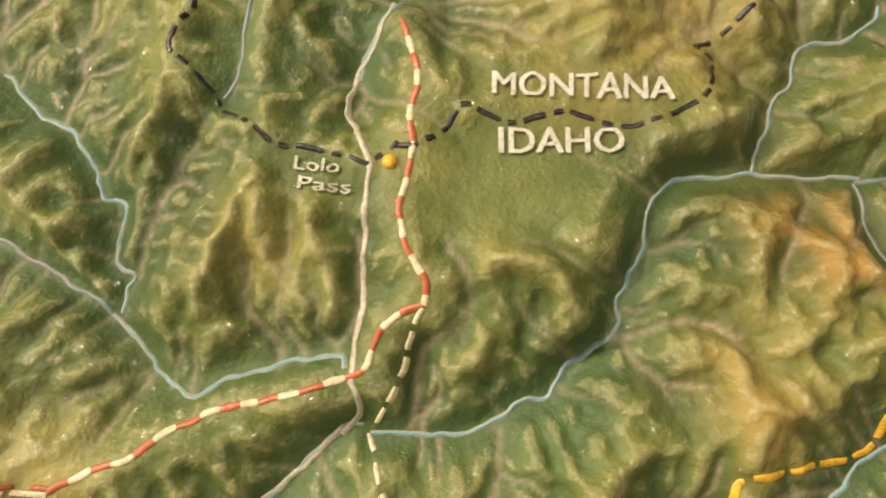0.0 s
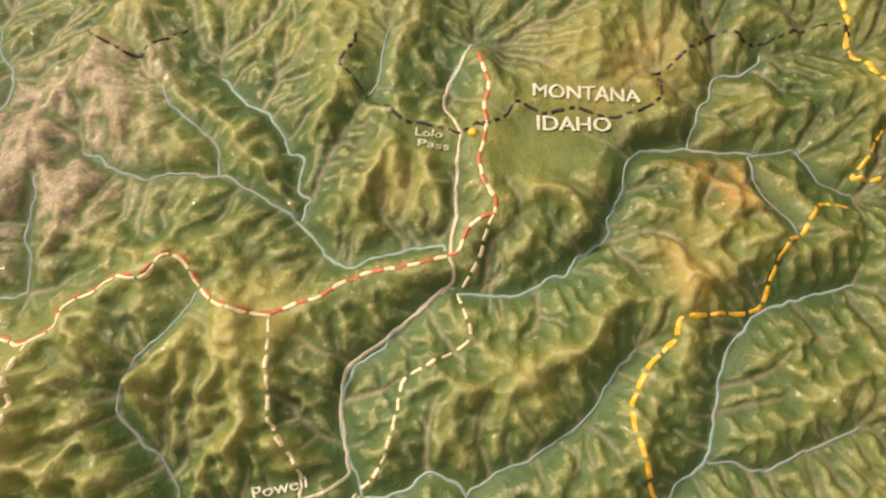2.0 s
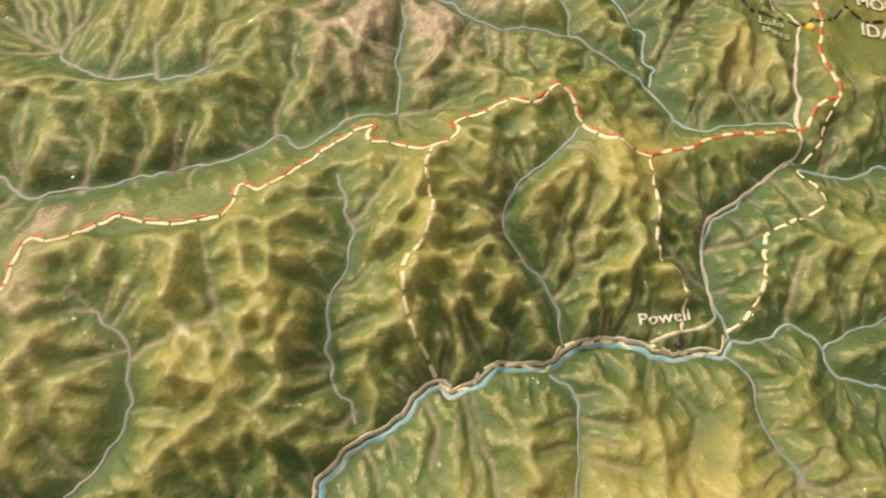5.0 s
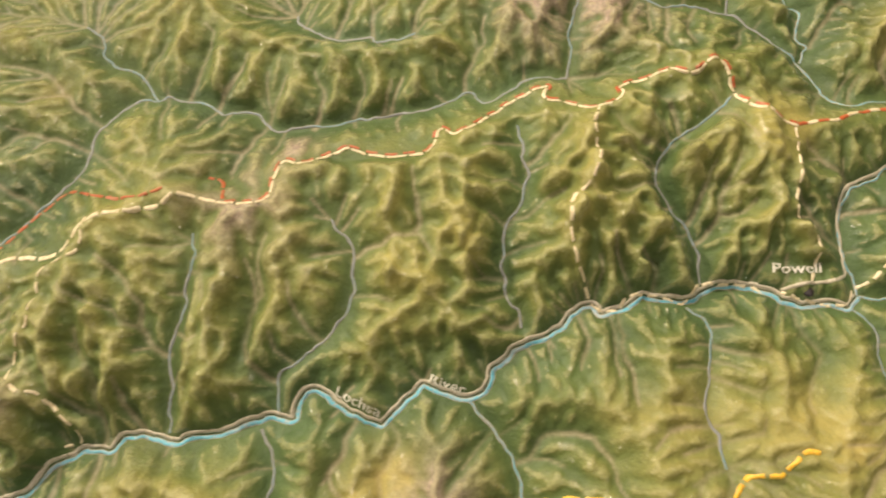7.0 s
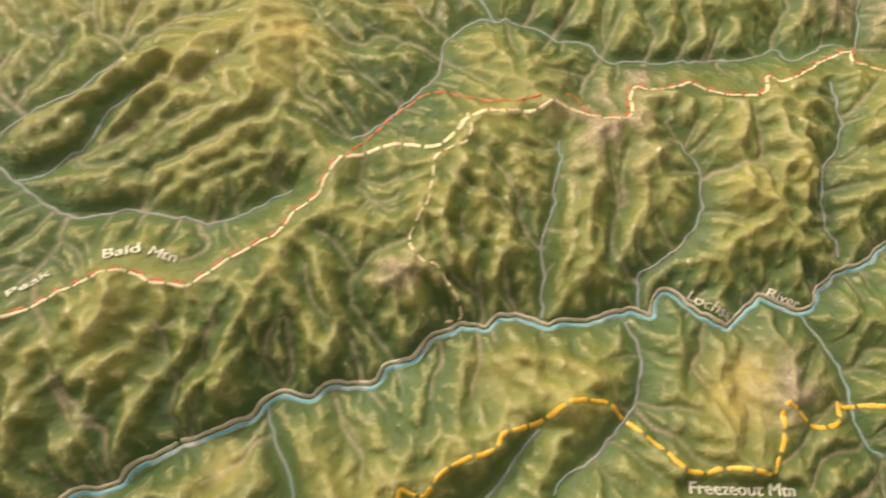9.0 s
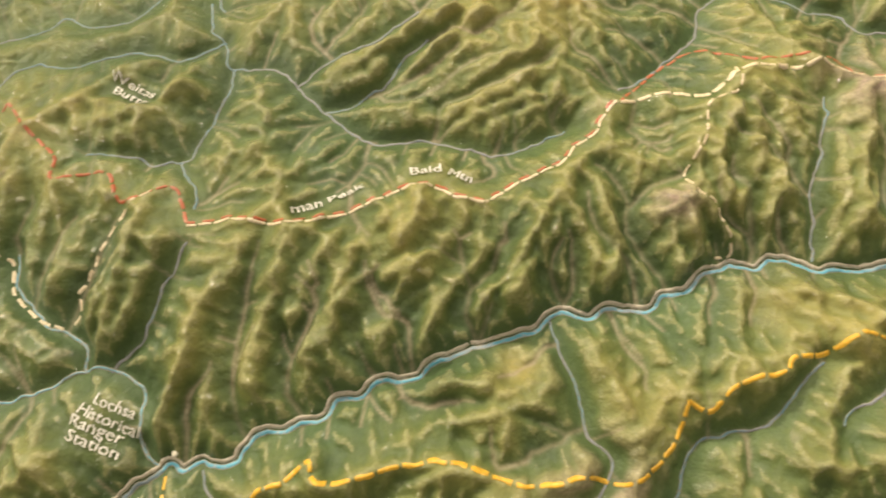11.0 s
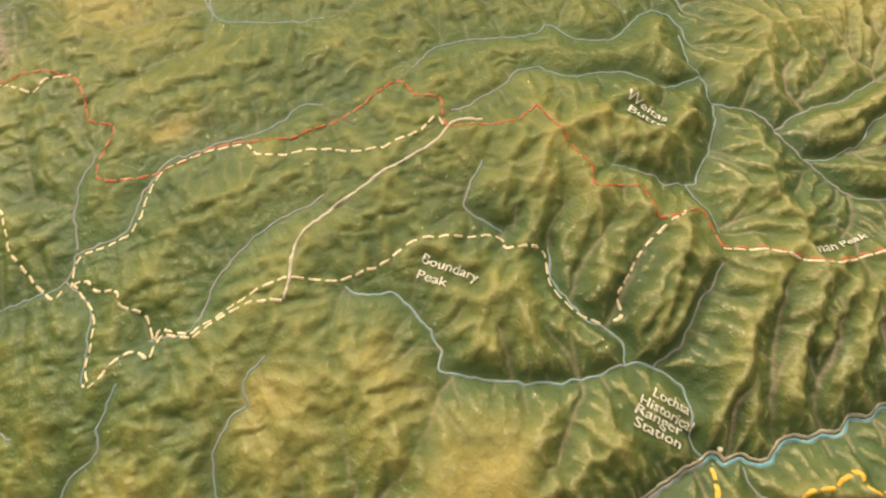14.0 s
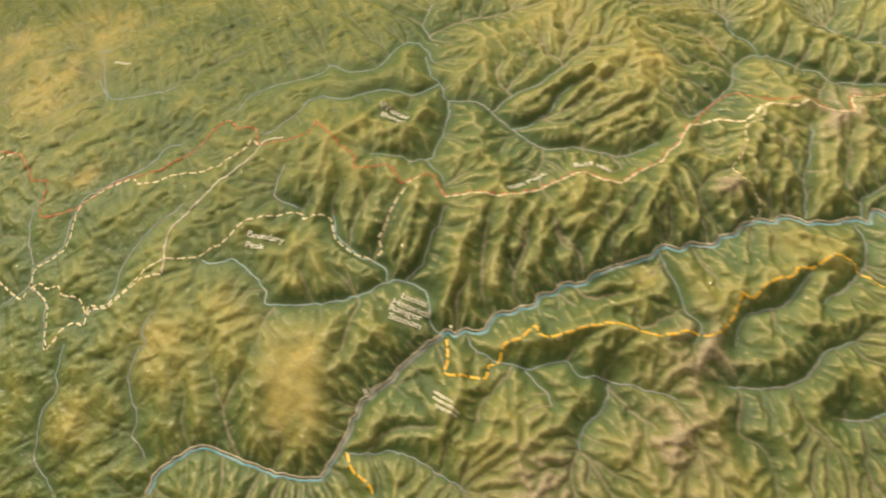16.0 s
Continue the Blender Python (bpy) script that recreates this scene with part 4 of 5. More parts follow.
ridge(0.008, 0.008, [(-0.585, 0.106), (-0.579, 0.079), (-0.583, 0.057)])
ridge(0.008, 0.008, [(-0.552, 0.112), (-0.543, 0.084), (-0.545, 0.063)])
ridge(0.008, 0.008, [(-0.470, 0.030), (-0.475, -0.001), (-0.495, -0.026), (-0.490, -0.056), (-0.494, -0.086)])
ridge(0.008, 0.008, [(-0.547, 0.006), (-0.554, -0.037), (-0.558, -0.062)])
ridge(0.008, 0.008, [(-0.586, -0.014), (-0.563, -0.048), (-0.553, -0.081), (-0.555, -0.112)])
ridge(0.008, 0.008, [(-0.480, -0.035), (-0.475, -0.067), (-0.489, -0.100), (-0.494, -0.127)])
ridge(0.008, 0.008, [(-0.379, 0.027), (-0.401, -0.012), (-0.420, -0.031)])
ridge(0.008, 0.008, [(-0.549, -0.163), (-0.512, -0.157), (-0.479, -0.152)])
ridge(0.008, 0.008, [(-0.793, -0.088), (-0.796, -0.116), (-0.797, -0.155)])
ridge(0.008, 0.008, [(-0.693, -0.071), (-0.700, -0.100), (-0.693, -0.124), (-0.700, -0.152), (-0.702, -0.185)])
ridge(0.008, 0.008, [(-0.641, -0.054), (-0.639, -0.084), (-0.657, -0.108), (-0.642, -0.136), (-0.655, -0.164)])
ridge(0.008, 0.008, [(-0.359, 0.014), (-0.343, -0.005), (-0.316, -0.022)])
ridge(0.008, 0.008, [(-0.369, -0.044), (-0.355, -0.073), (-0.339, -0.100)])
ridge(0.008, 0.008, [(0.028, -0.051), (-0.016, -0.056), (-0.055, -0.050), (-0.077, -0.068), (-0.078, -0.094)])
ridge(0.008, 0.008, [(-0.004, -0.063), (0.014, -0.082), (0.020, -0.104)])
ridge(0.008, 0.008, [(-0.019, -0.032), (0.019, -0.041), (0.056, -0.032), (0.074, -0.021)])
ridge(0.008, 0.008, [(-0.242, 0.052), (-0.280, 0.020), (-0.299, 0.001)])
ridge(0.008, 0.008, [(-0.226, 0.034), (-0.235, 0.003), (-0.247, -0.020)])
ridge(0.008, 0.008, [(-0.215, -0.008), (-0.220, -0.042), (-0.236, -0.064)])
ridge(0.008, 0.008, [(-0.159, 0.031), (-0.155, 0.001), (-0.154, -0.023)])
ridge(0.008, 0.008, [(-0.342, 0.054), (-0.329, 0.031), (-0.315, 0.013)])
ridge(0.008, 0.008, [(-0.391, 0.024), (-0.409, 0.002), (-0.416, -0.022)])
ridge(0.008, 0.008, [(-0.340, -0.001), (-0.334, -0.033), (-0.325, -0.059), (-0.342, -0.087)])
ridge(0.008, 0.008, [(-0.347, -0.042), (-0.359, -0.062), (-0.373, -0.090)])
ridge(0.008, 0.008, [(-0.404, -0.033), (-0.396, -0.066), (-0.399, -0.094)])
ridge(0.008, 0.008, [(-0.396, 0.238), (-0.391, 0.206), (-0.409, 0.179), (-0.426, 0.147), (-0.437, 0.120)])
ridge(0.008, 0.008, [(-0.374, 0.245), (-0.387, 0.200), (-0.401, 0.168)])
ridge(0.008, 0.008, [(-0.349, 0.218), (-0.342, 0.173), (-0.356, 0.139), (-0.377, 0.120)])
ridge(0.008, 0.008, [(-0.449, 0.167), (-0.455, 0.145), (-0.461, 0.117)])
ridge(0.008, 0.008, [(-0.319, 0.125), (-0.285, 0.104), (-0.245, 0.106), (-0.206, 0.118), (-0.172, 0.149)])
ridge(0.008, 0.008, [(-0.277, 0.184), (-0.246, 0.191), (-0.205, 0.201), (-0.180, 0.233)])
ridge(0.008, 0.008, [(-0.103, 0.164), (-0.114, 0.151), (-0.128, 0.129), (-0.124, 0.110)])
ridge(0.008, 0.008, [(-0.078, 0.170), (-0.092, 0.146), (-0.106, 0.124), (-0.112, 0.107)])
ridge(0.008, 0.008, [(-0.064, 0.160), (-0.077, 0.140), (-0.068, 0.117), (-0.061, 0.091)])
ridge(0.008, 0.008, [(-0.043, 0.160), (-0.043, 0.141), (-0.039, 0.120), (-0.042, 0.096)])
ridge(0.008, 0.008, [(-0.182, 0.214), (-0.173, 0.195), (-0.179, 0.175)])
ridge(0.008, 0.008, [(-0.102, 0.232), (-0.123, 0.211), (-0.143, 0.188)])
ridge(0.015, 0.014, [(0.205, 0.155), (0.167, 0.152), (0.138, 0.149), (0.115, 0.133), (0.100, 0.108)])
ridge(0.010, 0.009, [(0.022, 0.137), (0.043, 0.134), (0.060, 0.117), (0.087, 0.125), (0.112, 0.127)])
ridge(0.014, 0.012, [(0.026, 0.097), (0.042, 0.103), (0.062, 0.099), (0.078, 0.085), (0.077, 0.064)])
ridge(0.008, 0.008, [(0.024, 0.086), (0.030, 0.073), (0.023, 0.054)])
ridge(0.008, 0.008, [(0.143, 0.116), (0.171, 0.114), (0.192, 0.103), (0.211, 0.079), (0.234, 0.059)])
ridge(0.008, 0.008, [(0.125, 0.048), (0.151, 0.037), (0.154, 0.014), (0.168, 0.003)])
ridge(0.008, 0.008, [(0.153, -0.008), (0.167, 0.000), (0.190, 0.001), (0.214, 0.013)])
ridge(0.008, 0.008, [(0.067, 0.044), (0.085, 0.029), (0.093, 0.019)])
ridge(0.009, 0.011, [(-1.531, -0.435), (-1.496, -0.439), (-1.460, -0.433), (-1.421, -0.438), (-1.385, -0.451)])
ridge(0.009, 0.011, [(-1.503, -0.451), (-1.495, -0.480), (-1.498, -0.506)])
ridge(0.009, 0.011, [(-1.466, -0.447), (-1.453, -0.475), (-1.437, -0.496)])
ridge(0.009, 0.011, [(-1.492, -0.271), (-1.493, -0.307), (-1.502, -0.338), (-1.512, -0.363)])
ridge(0.009, 0.011, [(-1.432, -0.315), (-1.440, -0.349), (-1.450, -0.377)])
ridge(0.009, 0.011, [(-1.337, -0.314), (-1.333, -0.362), (-1.338, -0.406), (-1.339, -0.440)])
ridge(0.009, 0.011, [(-1.311, -0.295), (-1.308, -0.349), (-1.314, -0.393), (-1.324, -0.437)])
ridge(0.009, 0.011, [(-1.504, -0.269), (-1.465, -0.240), (-1.421, -0.179), (-1.368, -0.130)])
ridge(0.009, 0.011, [(-1.368, -0.224), (-1.391, -0.250), (-1.403, -0.272)])
ridge(0.009, 0.011, [(-1.403, -0.553), (-1.444, -0.568), (-1.482, -0.578)])
ridge(0.009, 0.011, [(-1.583, -0.564), (-1.556, -0.591), (-1.540, -0.620)])
ridge(0.009, 0.011, [(-1.533, -0.561), (-1.507, -0.584), (-1.490, -0.612)])
ridge(0.009, 0.011, [(-1.393, -0.536), (-1.360, -0.543), (-1.328, -0.567)])
ridge(0.009, 0.012, [(-1.805, -0.656), (-1.776, -0.711), (-1.773, -0.769)])
ridge(0.009, 0.012, [(-1.744, -0.629), (-1.720, -0.684), (-1.724, -0.743)])
ridge(0.009, 0.012, [(-1.644, -0.683), (-1.616, -0.727)])
ridge(0.009, 0.012, [(-1.601, -0.666), (-1.578, -0.718)])
ridge(0.009, 0.012, [(-1.505, -0.702), (-1.490, -0.734)])
ridge(0.009, 0.012, [(-1.215, -0.573), (-1.223, -0.619), (-1.235, -0.669)])
ridge(0.009, 0.012, [(-1.161, -0.575), (-1.164, -0.619), (-1.179, -0.670)])
ridge(0.009, 0.012, [(-1.105, -0.563), (-1.095, -0.610)])
ridge(0.009, 0.012, [(-0.846, -0.553), (-0.899, -0.593), (-0.945, -0.624)])
ridge(0.009, 0.012, [(-0.901, -0.377), (-0.972, -0.412), (-1.027, -0.447)])
ridge(0.009, 0.012, [(-0.858, -0.417), (-0.916, -0.453)])
ridge(0.009, 0.012, [(-1.299, -0.591), (-1.326, -0.641), (-1.329, -0.690)])
ridge(0.006, 0.009, [(-0.375, 0.045), (-0.380, 0.020), (-0.378, -0.008), (-0.387, -0.033), (-0.403, -0.053), (-0.403, -0.078), (-0.394, -0.104)])
ridge(0.006, 0.009, [(-0.192, 0.031), (-0.196, -0.008), (-0.200, -0.047), (-0.188, -0.072)])
ridge(0.009, 0.011, [(-0.665, -0.325), (-0.685, -0.316), (-0.714, -0.319), (-0.737, -0.338), (-0.764, -0.348), (-0.773, -0.361), (-0.808, -0.377), (-0.823, -0.401)])
ridge(0.009, 0.010, [(-0.912, -0.470), (-0.959, -0.484), (-1.028, -0.481), (-1.109, -0.512), (-1.131, -0.501)])
ridge(0.007, 0.010, [(-0.842, -0.398), (-0.849, -0.432), (-0.880, -0.466)])
ridge(0.007, 0.010, [(0.102, -0.061), (0.087, -0.079), (0.079, -0.096), (0.081, -0.138)])


# ---- the height of the terrain ----
REACH = 0.34


BEST, SECOND = np.full(GX.shape, 9.0), np.full(GX.shape, 9.0)
DIST, ALONG = np.full(GX.shape, 9.0), np.zeros(GX.shape)


def sink(n, kind, low, high, points):
    """Lower the land to a valley: keeps for every place the height over the nearest valley and over the next, its distance, and where along it lies."""
    line = smooth_line(points, 0.012)
    lo, hi = line.min(0) - REACH, line.max(0) + REACH
    i0, i1 = (int(np.clip((v - X0) / STEP, 0, NX)) for v in (lo[0], hi[0]))
    j0, j1 = (int(np.clip((v - Y0) / STEP, 0, NY)) for v in (lo[1], hi[1]))
    if i1 <= i0 or j1 <= j0:
        return
    w = (slice(j0, j1), slice(i0, i1))
    gx, gy = GX[w], GY[w]
    d2, s, side = np.full(gx.shape, 99.0), np.zeros(gx.shape), np.zeros(gx.shape)
    run = 0.0
    for a, b in zip(line, line[1:]):
        way = b - a
        length = max(np.hypot(*way), 1e-6)
        k = np.clip(((gx - a[0]) * way[0] + (gy - a[1]) * way[1]) / length**2, 0, 1)
        ox, oy = gx - a[0] - k * way[0], gy - a[1] - k * way[1]
        q = ox * ox + oy * oy
        near = q < d2
        d2[near], s[near] = q[near], (run + k * length)[near]
        side[near] = np.sign(way[0] * oy - way[1] * ox)[near]
        run += length
    d = np.sqrt(d2)
    rise, wide = (0.050, 0.055) if kind == "stream" else (0.056, 0.075)
    h = low + (high - low) * s / max(run, 0.01) + rise * (1 - np.exp(-d / wide))
    b, c = BEST[w], SECOND[w]
    closer = h < b
    c[:] = np.where(closer, b, np.minimum(c, h))
    b[closer] = h[closer]
    DIST[w][closer] = d[closer]
    ALONG[w][closer] = (s + side * 0.37 + n * 1.7)[closer]


def soften(a, times):
    for _ in range(times):
        p = np.pad(a, 1, mode="edge")
        a = (p[1:-1, 1:-1] * 4 + (p[:-2, 1:-1] + p[2:, 1:-1] + p[1:-1, :-2] + p[1:-1, 2:]) * 2
             + p[:-2, :-2] + p[:-2, 2:] + p[2:, :-2] + p[2:, 2:]) / 16
    return a


def ease(v):
    v = np.clip(v, 0, 1)
    return v * v * (3 - 2 * v)


for n, (kind, low, high, points) in enumerate(DRAINS):
    if kind != "gully":
        sink(n, kind, low, high, points)
def spot_at(x, y, r):
    return np.exp(-((GX - x) ** 2 + (GY - y) ** 2) / r**2)
def cell(x, y):
    return (np.clip(((np.asarray(y) - Y0) / STEP).astype(int), 0, NY - 1), np.clip(((np.asarray(x) - X0) / STEP).astype(int), 0, NX - 1))

# ---- the gullies: a branching net that grows from the rivers up to the divides ----
rng = np.random.RandomState(5)
DIVIDE = np.zeros(GX.shape, bool)
for kind, points in STROKES:
    if kind in ("redwhite", "cream", "black") or points[0] == (-1.293, -0.326):
        line = smooth_line(points, 0.002)
        j, i = cell(line[:, 0], line[:, 1])
        for dj in range(-2, 3):
            for di in range(-2, 3):
                DIVIDE[np.clip(j + dj, 0, NY - 1), np.clip(i + di, 0, NX - 1)] = True
for _, _, points in RIDGES:
    line = smooth_line(points, 0.002)
    j, i = cell(line[:, 0], line[:, 1])
    for dj in range(-1, 2):
        for di in range(-1, 2):
            DIVIDE[np.clip(j + dj, 0, NY - 1), np.clip(i + di, 0, NX - 1)] = True
CALM = [(0.041, 0.155, 0.05), (0.060, 0.003, 0.04), (-0.547, 0.004, 0.03), (-1.259, -0.188, 0.03), (0.072, 0.126, 0.03), (-1.458, -0.627, 0.05)]
SPACE = 0.0160
sx, sy = np.meshgrid(np.arange(X0 - 0.01, X1 + 0.01, SPACE), np.arange(Y0 - 0.01, Y1 + 0.01, SPACE))
free = np.stack([sx.ravel(), sy.ravel()], 1) + rng.uniform(-0.42, 0.42, (sx.size, 2)) * SPACE
tight = SPACE * 0.72
sx, sy = np.meshgrid(np.arange(-0.42, X1 + 0.01, tight), np.arange(Y0, Y1 + 0.01, tight))
extra = np.stack([sx.ravel(), sy.ravel()], 1) + rng.uniform(-0.42, 0.42, (sx.size, 2)) * tight
free = np.vstack([free[free[:, 0] < -0.42], extra])
keep = ~DIVIDE[cell(free[:, 0], free[:, 1])] & (DIST[cell(free[:, 0], free[:, 1])] > 0.009)
for cx, cy, r in CALM:
    near = np.hypot(free[:, 0] - cx, free[:, 1] - cy) < r
    keep &= ~near | (rng.rand(len(free)) < 0.3)
NODES, BEDS, LINKED = [], [], {}
for kind, low, high, points in DRAINS:
    line = smooth_line(points, 0.006)
    first = len(NODES)
    for k, p in enumerate(line):
        NODES.append(p)
        BEDS.append(low + (high - low) * k / len(line) if kind != "gully" else None)
        if kind == "gully" and k:
            LINKED[(first + k - 1, first + k)] = LINKED[(first + k, first + k - 1)] = 0.3
taken = np.array(NODES)
for k in np.flatnonzero(keep):
    if ((taken - free[k]) ** 2).sum(1).min() > 0.0065**2:
        NODES.append(free[k])
        BEDS.append(None)
NODES = np.array(NODES)
tree = KDTree(len(NODES))
for k, p in enumerate(NODES):
    tree.insert((p[0], p[1], 0), k)
tree.balance()
NEXT = np.array([[i for _, i, _ in tree.find_n((p[0], p[1], 0), 14)] for p in NODES])
way = NODES[NEXT] - NODES[:, None]
LONG = np.hypot(way[..., 0], way[..., 1])
COST = LONG * rng.uniform(0.65, 1.45, LONG.shape)
west = 1 - ease((NODES[:, 0] + 1.75) / 0.35)[:, None]
COST *= 1 + 1.2 * west * np.abs(way[..., 0] * 0.78 + way[..., 1] * 0.62) / np.maximum(LONG, 1e-6)
middle = NODES[:, None] + way * 0.5
COST *= np.where(DIVIDE[cell(middle[..., 0], middle[..., 1])], 6.0, 1.0)
for k in range(len(NODES)):
    for c in range(NEXT.shape[1]):
        COST[k, c] *= LINKED.get((k, NEXT[k, c]), 1.0)
COST += 0.25 * LONG * LONG / SPACE
FAR = np.array([9.0 if bed is None else 0.0 for bed in BEDS])
for _ in range(400):
    nearer = np.minimum(FAR, (FAR[NEXT] + COST).min(1))
    if np.abs(nearer - FAR).max() < 1e-6:
        break
    FAR = nearer
PARENT = NEXT[np.arange(len(NODES)), (FAR[NEXT] + COST + np.where(LONG < 1e-6, 9.0, 0.0)).argmin(1)]
order = FAR.argsort(kind="stable")
FLOW = np.ones(len(NODES))
for k in order[::-1]:
    if BEDS[k] is None:
        FLOW[PARENT[k]] += FLOW[k]
BED = np.array([0.0 if bed is None else bed for bed in BEDS])
for k in order:
    if BEDS[k] is None:
        p = PARENT[k]
        step = np.hypot(*(NODES[k] - NODES[p]))
        BED[k] = BED[p] + step * np.clip(0.52 * FLOW[k] ** -0.42, 0.11, 0.46) * max(0.12, 1 - max(BED[p], 0) / 0.034)
PULL = NODES.copy()
for k in order[::-1]:
    if BEDS[k] is None and BEDS[PARENT[k]] is None:
        PULL[PARENT[k]] = PULL[PARENT[k]] * 0.75 + 0.25 * 0.5 * (NODES[k] + NODES[PARENT[PARENT[k]]])
MARK, H = np.full(GX.shape, 9.0), np.full(GX.shape, 0.05)
def groove(a, b, low, high, slope, reach, mark):
    """Cut one stretch of a gully bed into the land."""
    i0, j0 = ((np.minimum(a, b) - reach - (X0, Y0)) / STEP).astype(int).clip(0)
    i1, j1 = ((np.maximum(a, b) + reach - (X0, Y0)) / STEP).astype(int) + 1
    if i1 <= i0 or j1 <= j0 or i0 >= NX or j0 >= NY:
        return
    w = (slice(j0, j1), slice(i0, i1))
    gx, gy, way = GX[w] - a[0], GY[w] - a[1], b - a
    k = np.clip((gx * way[0] + gy * way[1]) / max(way @ way, 1e-9), 0, 1)
    d = np.hypot(gx - k * way[0], gy - k * way[1])
    H[w] = np.minimum(H[w], low + (high - low) * k + slope * (np.sqrt(d * d + 0.0014**2) - 0.0014))
    if mark:
        MARK[w] = np.minimum(MARK[w], d / mark)
for kind, low, high, points in DRAINS:
    if kind != "gully":
        line = smooth_line(points, 0.012)
        u = np.linspace(low, high, len(line))
        for a, b, za, zb in zip(line, line[1:], u, u[1:]):
            groove(a, b, za, zb, 0.85 if kind == "lochsa" else 0.62, 0.04, 0)
for k in order:
    if BEDS[k] is None:
        p = PARENT[k]
        groove(PULL[p], PULL[k], BED[p], BED[k], 0.74 + 0.14 * math.sin(k), 0.034, 1.0 if FLOW[k] > 7 else 0.62 if FLOW[k] > 2 else 0.0)
# calmer relief towards the west
TAME = 0.54 + 0.46 * ease((GX + 1.72 - 0.25 * (GY + 0.4)) / 0.42)
# the spurs stand proud, with ragged crests and a blunt nose over the valley
WX = GX + 0.0042 * lattice(GX, GY, 0.017, 71) + 0.0022 * lattice(GX, GY, 0.007, 72)
WY = GY + 0.0042 * lattice(GX, GY, 0.017, 73) + 0.0022 * lattice(GX, GY, 0.007, 74)
LIFT = np.zeros(GX.shape)
for rise, wide, points in RIDGES:
    line = smooth_line(points, 0.003)
    i0, j0 = ((line.min(0) - 3 * wide - (X0, Y0)) / STEP).astype(int).clip(0)
    i1, j1 = ((line.max(0) + 3 * wide - (X0, Y0)) / STEP).astype(int)
    w = (slice(j0, j1), slice(i0, i1))
    if GX[w].size:
        d2, at = np.full(GX[w].shape, 9.0), np.zeros(GX[w].shape)
        for k, a in enumerate(line):
            q = (WX[w] - a[0]) ** 2 + (WY[w] - a[1]) ** 2
            at = np.where(q < d2, k / len(line), at)
            d2 = np.minimum(d2, q)
        LIFT[w] = np.maximum(LIFT[w], 1.25 * rise * (0.42 + 0.78 * at) * np.exp(-np.sqrt(d2 + 0.0012**2) / wide))
H += LIFT * ease((DIST - 0.004) / 0.012)
# ribs that run down the flanks to the streams, and small lumps
RUN = ALONG + (WX - GX) * 1.3
RIBS = (1 - 2 * np.abs(lattice(RUN, DIST * 0.30, 0.0200, 75))) + 0.65 * (1 - 2 * np.abs(lattice(RUN + 0.4 * DIST, DIST * 0.45, 0.0100, 76)))
LUMPS = (1 - 2 * np.abs(lattice(WX, WY, 0.013, 77))) + 0.6 * (1 - 2 * np.abs(lattice(WX, WY, 0.0068, 78)))
OPEN = spot_at(-0.253, -0.215, 0.07) + spot_at(-0.370, -0.220, 0.06) + spot_at(-0.150, -0.215, 0.06) + spot_at(0.070, 0.146, 0.05) + spot_at(-0.450, -0.270, 0.05)
NEAR = ease((GX + 0.50) / 0.20)
H += ((0.0020 + 0.0011 * NEAR) * soften(RIBS, 2) * ease((DIST - 0.004) / 0.017) + (0.0009 + 0.0006 * NEAR) * LUMPS * ease((DIST - 0.006) / 0.02)) * (0.2 + 0.8 * ease((TAME - 0.54) / 0.46)) * (1 - 0.7 * np.minimum(OPEN, 1))
FINE = np.abs(lattice(GX, GY, 0.009, 51)) + 0.5 * np.abs(lattice(GX, GY, 0.005, 52))
H += (FINE - 0.55) * 0.0014 * ease(DIST / 0.02) * (0.45 + 0.55 * ease((GX + 1.6) / 0.7)) + lattice(GX, GY, 0.05, 8) * 0.0015
# gentler ground under the lettering
for px, py, qx, qy, z, r in (
    (0.062, 0.198, 0.156, 0.176, 0.006, 0.020), (0.060, 0.169, 0.125, 0.156, 0.004, 0.018), (-0.049, 0.178, -0.023, 0.158, 0.006, 0.016),
    (-0.223, -0.095, -0.181, -0.097, -0.002, 0.012), (-1.580, -0.437, -1.520, -0.440, 0.005, 0.014), (-0.610, -0.378, -0.518, -0.372, 0.006, 0.012),
    (-1.424, -0.199, -1.378, -0.203, 0.008, 0.014), (-1.327, -0.494, -1.284, -0.499, 0.004, 0.014), (-1.341, -0.518, -1.291, -0.527, 0.004, 0.014),
    (-1.104, -0.240, -1.048, -0.238, 0.010, 0.012), (-1.195, -0.296, -1.145, -0.264, 0.009, 0.010), (-1.469, -0.585, -1.447, -0.668, 0.014, 0.045), (-0.547, 0.007, -0.602, 0.002, 0.008, 0.02), (0.019, 0.156, 0.071, 0.149, 0.004, 0.03), (0.054, 0.143, 0.114, 0.131, 0.006, 0.032)):
    wx, wy = qx - px, qy - py
    k = np.clip(((GX - px) * wx + (GY - py) * wy) / (wx * wx + wy * wy), 0, 1)
    near = 0.72 * np.exp(-((np.hypot(GX - px - k * wx, GY - py - k * wy) / r) ** 4))
    H = H * (1 - near) + z * near
